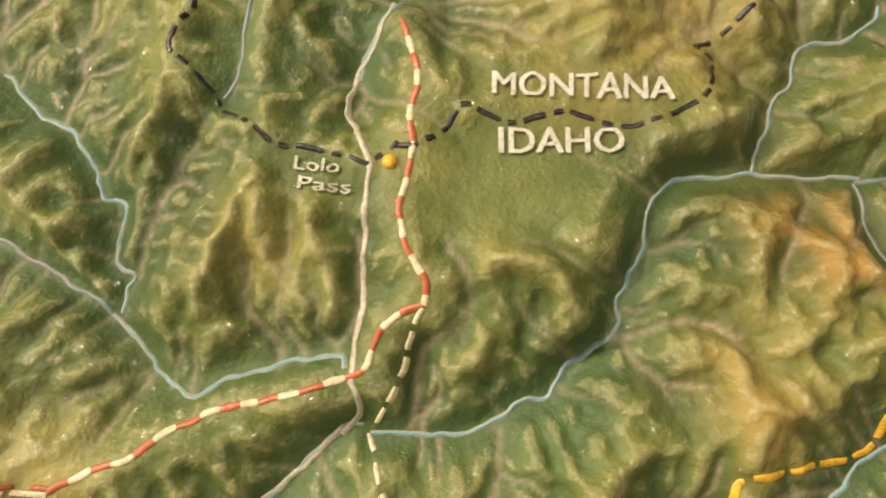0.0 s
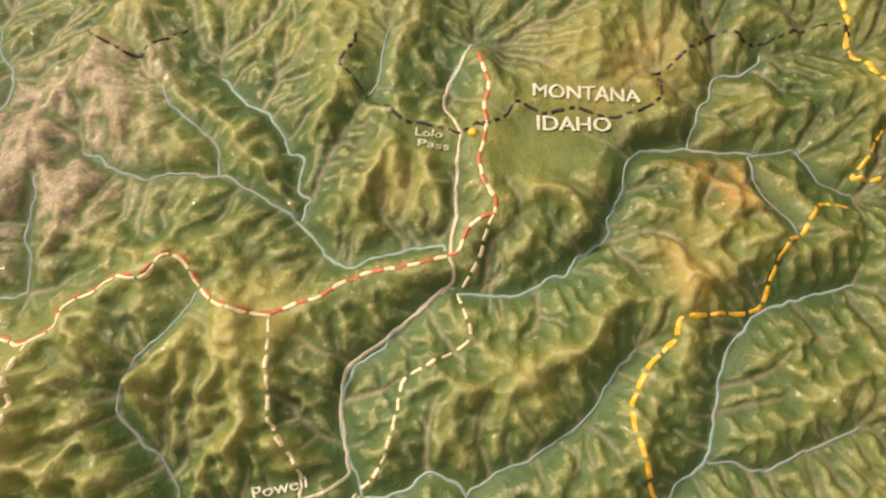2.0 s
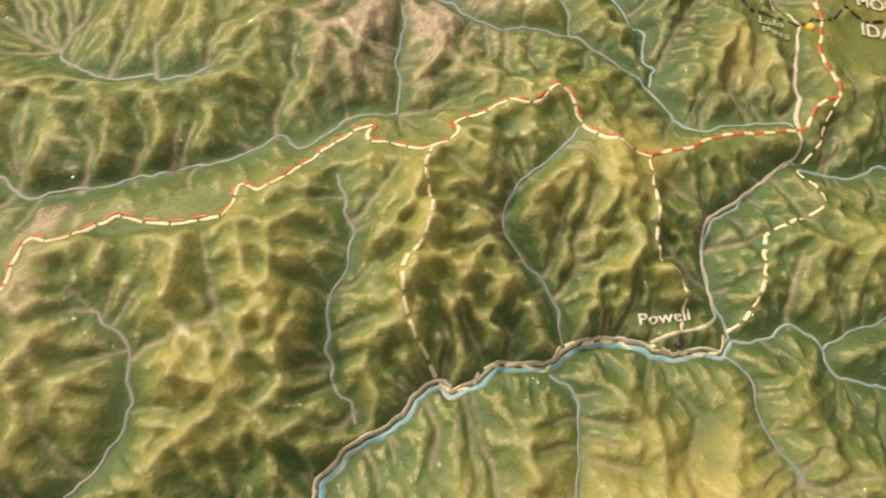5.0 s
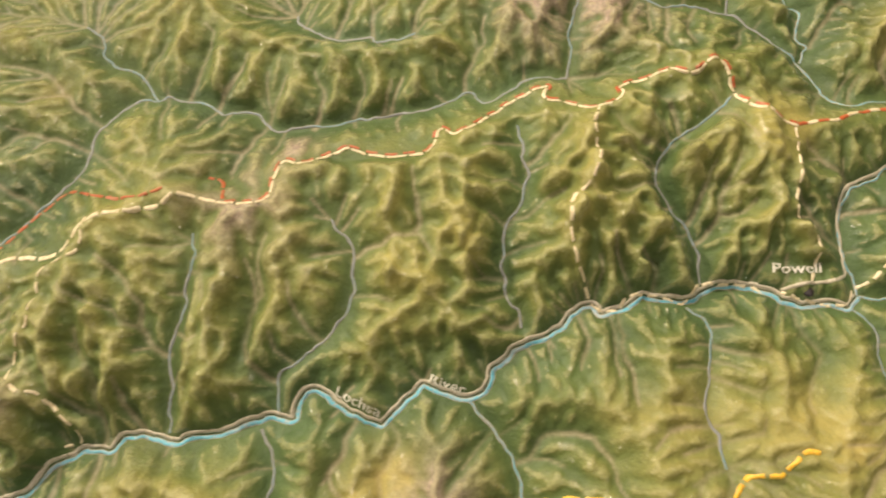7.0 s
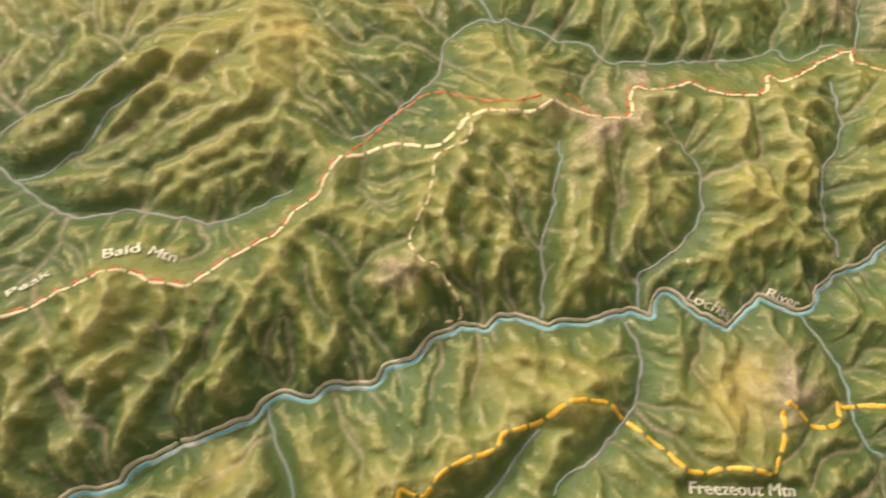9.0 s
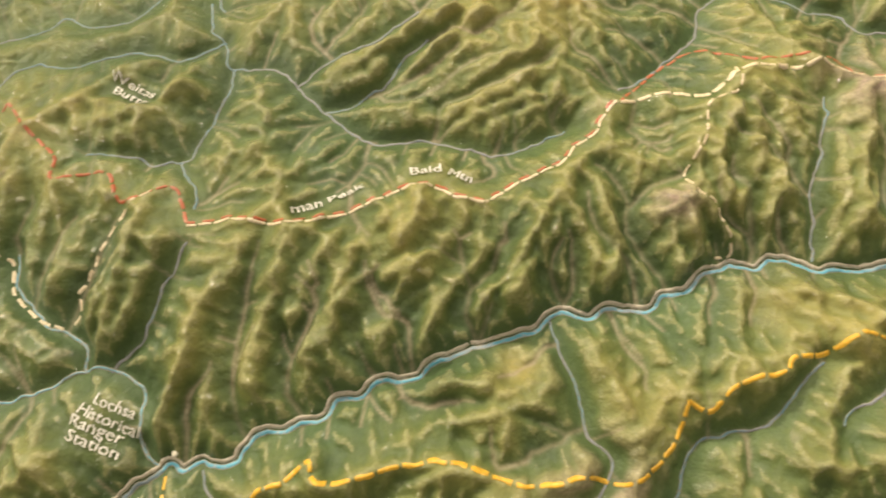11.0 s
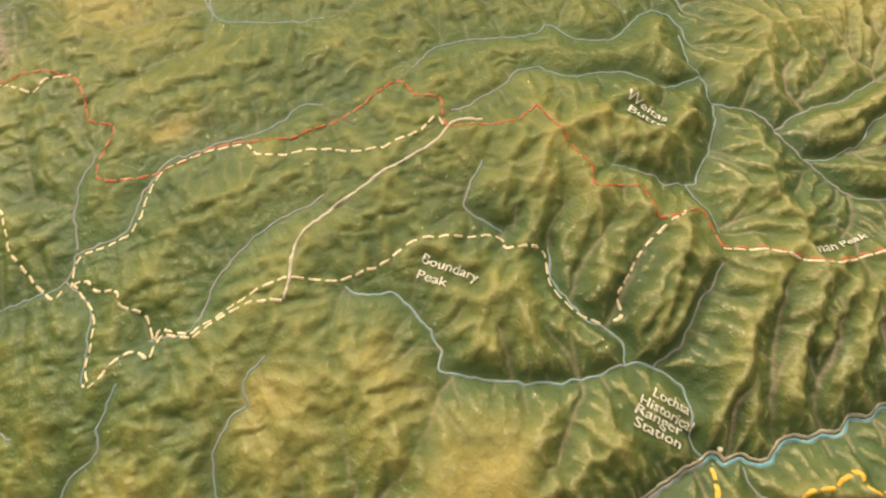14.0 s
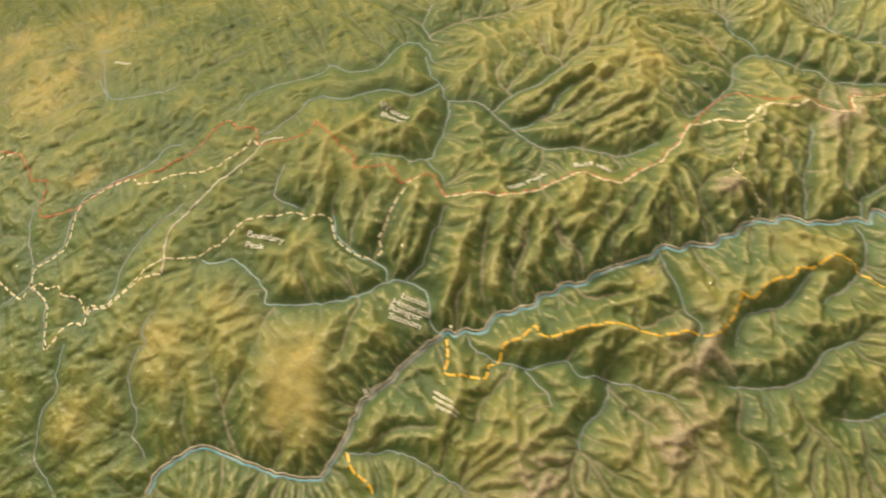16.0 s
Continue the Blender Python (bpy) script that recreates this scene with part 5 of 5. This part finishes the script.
for kind, points in STROKES:
    if kind in ("redwhite", "cream") or points[0] == (-1.293, -0.326):
        line = smooth_line(points, 0.006)
        i0, j0 = ((line.min(0) - 0.05 - (X0, Y0)) / STEP).astype(int).clip(0)
        i1, j1 = ((line.max(0) + 0.05 - (X0, Y0)) / STEP).astype(int)
        gx, gy = GX[j0:j1, i0:i1], GY[j0:j1, i0:i1]
        d2 = np.full(gx.shape, 9.0)
        for a in line:
            d2 = np.minimum(d2, (gx - a[0]) ** 2 + (gy - a[1]) ** 2)
        lift = np.exp(-d2 / 0.016**2)
        H[j0:j1, i0:i1] = H[j0:j1, i0:i1] * (1 - 0.6 * lift) + 0.6 * lift * np.maximum(H[j0:j1, i0:i1], 0.016)
STEEP = spot_at(-0.334, -0.012, 0.07) + spot_at(-0.272, -0.066, 0.08) + 0.6 * spot_at(-0.447, -0.094, 0.07) + 0.5 * spot_at(-1.081, -0.246, 0.04) + 0.8 * spot_at(-0.853, -0.244, 0.06) + 0.6 * spot_at(-0.935, -0.285, 0.05) + 0.4 * spot_at(-1.00, -0.340, 0.05) + 0.3 * spot_at(-0.510, -0.100, 0.06) + 0.6 * spot_at(-0.790, -0.180, 0.07)
H = H * (1 + 0.65 * np.minimum(STEEP, 1))
LOCAL = 0.004 + (soften(H, 1) - 0.004) * TAME
LOCAL += (1 - TAME) * 0.0105 * (np.abs(lattice((WX + WY * 0.7) * 0.45, WY - WX * 0.7, 0.026, 41)) + 0.6 * np.abs(lattice((WX + WY * 0.7) * 0.55, WY - WX * 0.7, 0.012, 42)) - 0.55) * ease(DIST / 0.015)
Z = LOCAL + swell(GX, GY)


def ground(x, y):
    """The height of the terrain at places."""
    u, v = (np.asarray(x) - X0) / STEP, (np.asarray(y) - Y0) / STEP
    i, j = np.clip(u.astype(int), 0, NX - 2), np.clip(v.astype(int), 0, NY - 2)
    a, b = u - i, v - j
    return (Z[j, i] * (1 - a) + Z[j, i + 1] * a) * (1 - b) + (Z[j + 1, i] * (1 - a) + Z[j + 1, i + 1] * a) * b


def spot(x, y, r, stretch=1.0, turn=0.0):
    """A soft airbrushed patch."""
    c, s = math.cos(radians(turn)), math.sin(radians(turn))
    u, v = (GX - x) * c + (GY - y) * s, ((GY - y) * c - (GX - x) * s) * stretch
    return np.exp(-(u * u + v * v) / r**2)


ROCKY = sum(spot(*p) for p in (
    (-0.420, 0.166, 0.05), (-0.359, 0.200, 0.05), (-0.408, 0.271, 0.06), (-0.315, 0.279, 0.05), (-0.411, 0.231, 0.05), (-0.349, 0.191, 0.05),
    (-0.689, -0.057, 0.045), (-0.647, 0.007, 0.02), (-0.513, -0.287, 0.03), (-0.891, -0.503, 0.05), (-0.923, -0.625, 0.05), (-1.089, -0.707, 0.05),
    (-2.187, -0.356, 0.05), (-2.175, -0.345, 0.035), (-2.150, -0.354, 0.025), (-2.217, -0.305, 0.04), (-0.866, -0.227, 0.02)))
SANDY = sum(spot(*p) for p in (
    (-1.456, -0.634, 0.042, 0.7), (-1.436, -0.680, 0.035), (-1.786, -0.749, 0.035, 0.8), (-0.999, -0.014, 0.035), (-1.158, 0.057, 0.05), (-1.891, -0.374, 0.03, 2.0, 35),
    (-2.229, -0.150, 0.07), (-2.144, -0.105, 0.05), (-1.007, -0.025, 0.03), (-0.889, 0.063, 0.02), (0.120, 0.212, 0.05), (0.190, 0.218, 0.05), (-0.547, -0.282, 0.03), (-0.303, -0.221, 0.03),
    (-1.451, -0.601, 0.04), (-1.573, -0.560, 0.04), (-1.668, -0.623, 0.05), (-0.572, -0.295, 0.03), (-0.359, -0.215, 0.02), (-0.762, -0.289, 0.03), (-0.976, -0.393, 0.02), (-0.223, -0.222, 0.035), (-0.181, -0.257, 0.03), (-2.031, -0.195, 0.09), (-1.999, -0.068, 0.06), (0.156, 0.030, 0.03), (-0.202, 0.041, 0.04), (-0.073, 0.143, 0.03))) * (0.62 + 0.5 * lattice(GX, GY, 0.03, 14))
RUSTY = sum(spot(*p) for p in ((0.204, 0.103, 0.032), (0.226, 0.071, 0.03), (0.156, 0.030, 0.022), (0.162, -0.003, 0.022), (0.182, 0.213, 0.03), (0.216, 0.083, 0.03)))
# fresh green meadows on the valley floors and below the pass
FRESH = sum(spot(*p) for p in (
    (0.052, 0.142, 0.032), (0.085, 0.132, 0.028), (-0.118, -0.062, 0.030), (-0.070, 0.000, 0.025), (-0.175, -0.112, 0.022), (-0.560, -0.262, 0.030),
    (-0.405, -0.205, 0.040), (-0.620, -0.262, 0.028), (-0.850, -0.325, 0.030), (-1.120, -0.468, 0.030), (-1.185, -0.235, 0.035), (-1.265, -0.215, 0.035),
    (-1.180, -0.475, 0.022), (-1.300, -0.640, 0.040), (0.055, 0.005, 0.030), (0.120, -0.105, 0.025)))
LUSH = ease(1.1 - DIST / 0.035) * (0.55 + 0.45 * lattice(GX, GY, 0.12, 12)) + 0.8 * np.minimum(FRESH, 1)
GULLY = np.exp(-((MARK / 0.0022) ** 2)) * (0.60 + 0.36 * lattice(GX, GY, 0.04, 11)) * (0.45 + 0.55 * ease((TAME - 0.54) / 0.46))
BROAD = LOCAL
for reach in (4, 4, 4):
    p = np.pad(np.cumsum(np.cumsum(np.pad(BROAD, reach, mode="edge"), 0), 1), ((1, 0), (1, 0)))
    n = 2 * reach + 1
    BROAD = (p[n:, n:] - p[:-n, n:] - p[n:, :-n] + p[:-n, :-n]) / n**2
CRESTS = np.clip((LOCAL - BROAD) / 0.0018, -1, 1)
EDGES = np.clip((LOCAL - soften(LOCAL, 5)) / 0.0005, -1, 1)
# fresher, lighter green on the open meadows south of the pass and of the main river
MEADOW = sum(spot(*p) for p in ((0.070, 0.146, 0.055), (-0.253, -0.215, 0.07), (-0.370, -0.221, 0.06), (-0.160, -0.210, 0.05), (-0.737, -0.310, 0.04), (-0.882, -0.393, 0.05)))
# colour level: paler on high and convex land, darker in hollows
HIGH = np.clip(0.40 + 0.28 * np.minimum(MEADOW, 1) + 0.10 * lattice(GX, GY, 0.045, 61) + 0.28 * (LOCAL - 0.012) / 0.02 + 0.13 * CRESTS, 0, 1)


def object_of(name, mesh, mat, parent=None):
    ob = new(name, mesh)
    mesh.materials.append(mat)
    ob.parent = parent
    return ob


def sheet_mesh(name, x, y, z):
    """A smooth mesh over a grid of places."""
    rows, cols = x.shape
    me = bpy.data.meshes.new(name)
    me.vertices.add(rows * cols)
    me.vertices.foreach_set("co", np.stack([x, y, z], -1).astype(np.float32).ravel())
    k = np.arange(rows * cols).reshape(rows, cols)
    quads = np.stack([k[:-1, :-1], k[:-1, 1:], k[1:, 1:], k[1:, :-1]], -1).reshape(-1, 4)
    me.loops.add(quads.size)
    me.loops.foreach_set("vertex_index", quads.astype(np.int32).ravel())
    me.polygons.add(len(quads))
    me.polygons.foreach_set("loop_start", np.arange(0, quads.size, 4, dtype=np.int32))
    me.polygons.foreach_set("use_smooth", np.ones(len(quads), bool))
    me.update(calc_edges=True)
    return me


def colour_layer(me, name, *channels):
    layer = me.attributes.new(name, "FLOAT_COLOR", "POINT")
    data = np.ones((channels[0].size, 4), np.float32)
    for n, c in enumerate(channels):
        data[:, n] = np.clip(c, 0, 1).ravel()
    layer.data.foreach_set("color", data.ravel())


land = sheet_mesh("relief_terrain", GX, GY, Z)
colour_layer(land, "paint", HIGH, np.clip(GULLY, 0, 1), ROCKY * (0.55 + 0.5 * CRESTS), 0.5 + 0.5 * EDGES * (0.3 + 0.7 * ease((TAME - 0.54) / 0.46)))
colour_layer(land, "warmth", 1.0 * np.minimum(SANDY, 1.0), 0.55 * RUSTY * (0.6 + 0.4 * CRESTS), LUSH)
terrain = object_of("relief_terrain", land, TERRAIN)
tagged(terrain, "hand-painted varnished green relief of mountains and valleys", "relief map", kind="structure")


# ---- painted lines ----
def strip_mesh(name, line, width, lift, dome=0.00010, seed=0):
    """A strip of thick paint that follows the ground."""
    way = np.gradient(line, axis=0)
    way /= np.maximum(np.linalg.norm(way, axis=1, keepdims=True), 1e-9)
    side = np.stack([-way[:, 1], way[:, 0]], 1)
    wob = 1 + 0.22 * lattice(line[:, 0], line[:, 1], 0.006, 20 + seed)[:, None]
    cols = np.array([-0.5, -0.42, 0.0, 0.42, 0.5])
    rise = np.array([-0.0006, -0.0001, dome, -0.0001, -0.0006])
    ends = np.ones(len(line))
    ends[[0, -1]] = rng.uniform(0.7, 1.0)
    x = line[:, :1] + side[:, :1] * cols * width * wob * ends[:, None]
    y = line[:, 1:] + side[:, 1:] * cols * width * wob * ends[:, None]
    return sheet_mesh(name, x, y, ground(x, y) + lift + rise)


def shift(line, by):
    way = np.gradient(line, axis=0)
    way /= np.maximum(np.linalg.norm(way, axis=1, keepdims=True), 1e-9)
    return line + np.stack([-way[:, 1], way[:, 0]], 1) * by


def cut(line, lengths):
    """Pieces of the line with the lengths, over and over."""
    s = np.r_[0, np.cumsum(np.linalg.norm(np.diff(line, axis=0), axis=1))]
    at, n, out = 0.0, 0, []
    while at < s[-1] - 0.002:
        to = min(at + lengths[n % len(lengths)] * random.uniform(0.82, 1.18), s[-1])
        q = np.linspace(at, to, max(3, int((to - at) / 0.002) + 1))
        out.append((n % len(lengths), np.stack([np.interp(q, s, line[:, 0]), np.interp(q, s, line[:, 1])], 1)))
        at, n = to, n + 1
    return out


for n, (kind, low, high, points) in enumerate(DRAINS):
    if kind == "gully":
        continue
    line = smooth_line(points)
    for size, sway, seed in ((0.014, 0.0024, 31), (0.007, 0.0012, 33)):
        line = line + sway * np.stack([lattice(line[:, 0], line[:, 1], size, seed), lattice(line[:, 0], line[:, 1], size, seed + 1)], 1)
    course = new("stream" if kind == "stream" else "river")
    if kind != "stream":
        tagged(course, "pale blue painted river with grey-brown edges in its valley", "river", "painted rivers", "structure")
        object_of("bank", strip_mesh("bank", line, 0.0044 if kind == "lochsa" else 0.0029, 0.0003), BANK, course)
        object_of("water_line", strip_mesh("water_line", line, 0.0032 if kind == "lochsa" else 0.0014, 0.0006), SLATE if points[0] == (-1.256, -0.533) else BLUE, course)
        if kind == "lochsa":
            highway = tagged(new("road_line"), "tan painted highway line along the main river", "road", "painted roads")
            object_of("paint_strip", strip_mesh("paint_strip", shift(line, -0.0046), 0.0030, 0.0006), ROAD, highway)
    else:
        tagged(course, "thin grey painted stream line in a side valley", "stream", "painted streams", "structure")
        object_of("bank", strip_mesh("bank", line, 0.0028, 0.0002, 0.0001), DIM, course)
        object_of("water_line", strip_mesh("water_line", line, 0.0018, 0.0004, 0.0001), SLATE, course)

LOOKS = {
    "redwhite": ("trail", "historic trail of alternating red and cream painted dashes", "trail", 0.0037, ((0.011, RED), (0.010, CREAM))),
    "red": ("trail", "dull red dashed painted trail", "trail", 0.0030, ((0.012, RED), (0.003, None))),
    "cream": ("trail", "cream painted ridge road in worn dashes", "trail", 0.0040, ((0.014, CREAM), (0.003, None))),
    "white": ("trail", "cream-white dashed painted trail", "trail", 0.0030, ((0.0105, CREAM), (0.0045, None))),
    "yellow": ("trail", "bright yellow dashed painted boundary line", "boundary line", 0.0038, ((0.015, YELLOW), (0.0035, None))),
    "black": ("state_border", "black dash-dot painted state border", "border line", 0.0030, ((0.014, BLACK), (0.0045, None), (0.005, BLACK), (0.0045, None))),
    "road": ("road_line", "pale grey-tan painted road line", "road", 0.0032, None),
}
for n, (kind, points) in enumerate(STROKES):
    name, label, category, width, dashes = LOOKS[kind]
    line = smooth_line(points)
    line = line + 0.0011 * np.stack([lattice(line[:, 0], line[:, 1], 0.011, 33), lattice(line[:, 0], line[:, 1], 0.011, 34)], 1)
    line = line + 0.0007 * np.stack([lattice(line[:, 0], line[:, 1], 0.005, 35), lattice(line[:, 0], line[:, 1], 0.005, 36)], 1)
    thing = tagged(new(name), label, category, "painted " + category + "s")
    if dashes is None:
        object_of("paint_strip", strip_mesh("paint_strip", line, width, 0.0006), ROAD, thing)
        continue
    if kind == "redwhite" and line[:, 0].mean() < -0.24:
        # on the high divide the red dashes run beside a cream ridge road
        for by, wide, mat, lengths in ((-0.0014, 0.0026, RED, (0.010, 0.007)), (0.0014, 0.0028, CREAM, (0.015, 0.002))):
            for which, piece in cut(shift(line, by), lengths):
                if not which:
                    object_of("dash", strip_mesh("dash", piece, wide, 0.0007, seed=n % 9), mat, thing)
        continue
    if kind == "white" and points[0] == (-0.818, -0.070):
        width = 0.0024
    for which, piece in cut(line, [d[0] for d in dashes]):
        if dashes[which][1]:
            object_of("dash", strip_mesh("dash", piece, width, 0.0007, seed=n % 9), dashes[which][1], thing)


# ---- lettering and markers on the relief ----
def lettered(text, x0, y0, x1, y1, tall, parent, mat):
    """A word painted on the ground from one end of its baseline to the other."""
    data = bpy.data.curves.new("word", "FONT")
    data.body, data.size, data.resolution_u = text, 1.0, 3
    ob = new("word", data)
    me = bpy.data.meshes.new_from_object(ob.evaluated_get(bpy.context.evaluated_depsgraph_get()))
    bpy.data.objects.remove(ob)
    bm = bmesh.new()
    bm.from_mesh(me)
    wide = max(v.co.x for v in bm.verts)
    high = max(v.co.y for v in bm.verts)
    way = Vector((x1 - x0, y1 - y0))
    length, way = way.length, way.normalized()
    bmesh.ops.triangulate(bm, faces=bm.faces[:])
    for v in bm.verts:
        u, w = v.co.x / wide * length, v.co.y / high * tall
        w += 0.0004 * math.sin(u * 900)
        v.co = (x0 + way.x * u - way.y * w, y0 + way.y * u + way.x * w, 0)
    for _ in range(4):
        long = [e for e in bm.edges if e.calc_length() > 0.0020]
        if not long:
            break
        bmesh.ops.subdivide_edges(bm, edges=long, cuts=1)
        bmesh.ops.triangulate(bm, faces=bm.faces[:])
    x, y = np.array([v.co.x for v in bm.verts]), np.array([v.co.y for v in bm.verts])
    for v, z in zip(bm.verts, ground(x, y)):
        v.co.z = z + 0.0016
    twin = bmesh.ops.duplicate(bm, geom=bm.verts[:] + bm.edges[:] + bm.faces[:])
    for v in twin["geom"]:
        if isinstance(v, bmesh.types.BMVert):
            v.co += Vector((way.x * tall * 0.055, way.y * tall * 0.055, 0.00025))
    bm.normal_update()
    for f in bm.faces:
        if f.normal.z < 0:
            f.normal_flip()
    me = bpy.data.meshes.new("word")
    bm.to_mesh(me)
    bm.free()
    return object_of("word", me, mat, parent)


def place_label(label, words, tall, mat=LETTER):
    thing = tagged(new("place_label"), label, "label", "painted labels")
    for text, x0, y0, x1, y1 in words:
        if text:
            lettered(text, x0, y0, x1, y1, tall, thing, mat)
        else:
            line = np.stack([np.linspace(x0, x1, 14), np.linspace(y0, y1, 14)], 1)
            object_of("bar", strip_mesh("bar", line, tall, 0.0009), FADED, thing)


place_label("white painted capital letters of a state name", [("MONTANA", 0.060, 0.194, 0.156, 0.171)], 0.0135)
place_label("white painted capital letters of a state name", [("IDAHO", 0.057, 0.162, 0.124, 0.149)], 0.0140)
place_label("small white painted letters beside a mountain pass", [("Lolo", -0.051, 0.174, -0.027, 0.167), ("Pass", -0.051, 0.163, -0.023, 0.155)], 0.0072, FADED)
place_label("small white painted letters beside a village", [("Powell", -0.224, -0.100, -0.181, -0.099)], 0.0085)
place_label("white painted letters along a river bend", [("Lochsa", -0.601, -0.213, -0.562, -0.230)], 0.0080)
place_label("white painted letters along a river bend", [("River", -0.523, -0.201, -0.492, -0.210)], 0.0075)
place_label("white painted letters along a river bend", [("River", -1.351, -0.635, -1.328, -0.616)], 0.0085)
place_label("white painted letters of a peak's name", [("Boundary", -1.580, -0.437, -1.520, -0.440), ("Peak", -1.580, -0.453, -1.548, -0.454)], 0.0090)
place_label("white painted letters of a mountain's name", [("Freezeout Mtn", -0.610, -0.380, -0.518, -0.374)], 0.0095)
place_label("white painted letters of a hill's name", [("Weitas", -1.427, -0.189, -1.377, -0.203), ("Butte", -1.422, -0.203, -1.379, -0.214)], 0.0085)
place_label("four rows of white painted letters beside a river", [
    ("Lochsa", -1.328, -0.492, -1.289, -0.498), ("Historical", -1.339, -0.502, -1.282, -0.512),
    ("Ranger", -1.342, -0.512, -1.292, -0.519), ("Station", -1.340, -0.524, -1.291, -0.531)], 0.0092)
place_label("white painted letters beside the ridge trail", [("Bald", -1.104, -0.245, -1.076, -0.235), ("Mtn", -1.071, -0.236, -1.048, -0.240)], 0.0085)
place_label("white painted letters of a peak's name beside the trail", [("man", -1.200, -0.302, -1.175, -0.288), ("Peak", -1.171, -0.284, -1.143, -0.261)], 0.0062)
place_label("white painted letters beside a stream", [("Colt", 0.050, -0.190, 0.076, -0.198)], 0.0075)
place_label("smeared white painted letters", [("", 0.078, -0.232, 0.108, -0.233)], 0.0030)
place_label("rows of smeared white painted letters", [("", -1.255, -0.613, -1.226, -0.626), ("", -1.255, -0.621, -1.215, -0.638), ("", -1.248, -0.633, -1.218, -0.643)], 0.0042)
place_label("smeared white painted letters beside a stream", [("", -1.924, -0.148, -1.885, -0.153)], 0.0042)


def pin(name, x, y, r, high, mat, label):
    """A low round marker, set into the ground."""
    bm = bmesh.new()
    bmesh.ops.create_uvsphere(bm, u_segments=24, v_segments=12, radius=1)
    z = float(ground(np.array([x]), np.array([y]))[0])
    for v in bm.verts:
        v.co = (x + v.co.x * r, y + v.co.y * r, z + v.co.z * high)
    for f in bm.faces:
        f.smooth = True
    me = bpy.data.meshes.new(name)
    bm.to_mesh(me)
    bm.free()
    return tagged(object_of(name, me, mat), label, "marker", "map markers")


pin("map_pin", 0.001, 0.167, 0.0042, 0.0038, YELLOW, "round bright yellow marker at a mountain pass")
pin("map_pin", 0.006, 0.176, 0.0020, 0.0016, BLACK, "small black painted dot beside the pass")
pin("map_pin", -0.191, -0.115, 0.0046, 0.0016, BLACK, "flat round black marker at a village")
pin("map_pin", -1.248, -0.517, 0.0030, 0.0018, WHITE, "round white marker beside the ranger station")
pin("map_pin", -2.163, -0.354, 0.0026, 0.0014, BLACK, "small black dot at a town")

# ---- the gallery that closes the place ----
def slab(name, x0, x1, y0, y1, z0, z1, mat, label, category, parent=None):
    bm = bmesh.new()
    bmesh.ops.create_cube(bm, size=1)
    for v in bm.verts:
        v.co = ((x0 + x1) / 2 + v.co.x * (x1 - x0), (y0 + y1) / 2 + v.co.y * (y1 - y0), (z0 + z1) / 2 + v.co.z * (z1 - z0))
    me = bpy.data.meshes.new(name)
    bm.to_mesh(me)
    bm.free()
    ob = object_of(name, me, mat, parent)
    return tagged(ob, label, category, kind="structure")


PALE, DARK = plaster((0.55, 0.5, 0.42)), plaster((0.2, 0.17, 0.14))
slab("floor", -5, 3, -4, 3, -1.0, -0.9, DARK, "dark plain gallery floor", "floor")
slab("ceiling", -5, 3, -4, 3, 2.1, 2.2, PALE, "plain pale gallery ceiling", "ceiling")
slab("wall_north", -5, 3, 3, 3.1, -0.9, 2.1, PALE, "plain pale gallery wall", "wall")
slab("wall_south", -5, 3, -4.1, -4, -0.9, 2.1, PALE, "plain pale gallery wall", "wall")
slab("wall_west", -5.1, -5, -4, 3, -0.9, 2.1, PALE, "plain pale gallery wall", "wall")
slab("wall_east", 3, 3.1, -4, 3, -0.9, 2.1, PALE, "plain pale gallery wall", "wall")
LOW = float(Z.min()) - 0.02
slab("map_plinth", X0 + 0.003, X1 - 0.003, Y0 + 0.003, Y1 - 0.003, -0.9, LOW, DARK, "dark plinth under the relief map", "plinth")
rim_x, rim_y, rim_z = (np.concatenate([g[0, :], g[1:, -1], g[-1, -2::-1], g[-2::-1, 0]])[None] for g in (GX, GY, Z))
rim = object_of("map_rim", sheet_mesh("map_rim", np.vstack([rim_x, rim_x]), np.vstack([rim_y, rim_y]), np.vstack([np.full_like(rim_z, LOW - 0.01), rim_z])), DARK)
tagged(rim, "plain dark side of the relief map above its plinth", "rim", kind="structure")
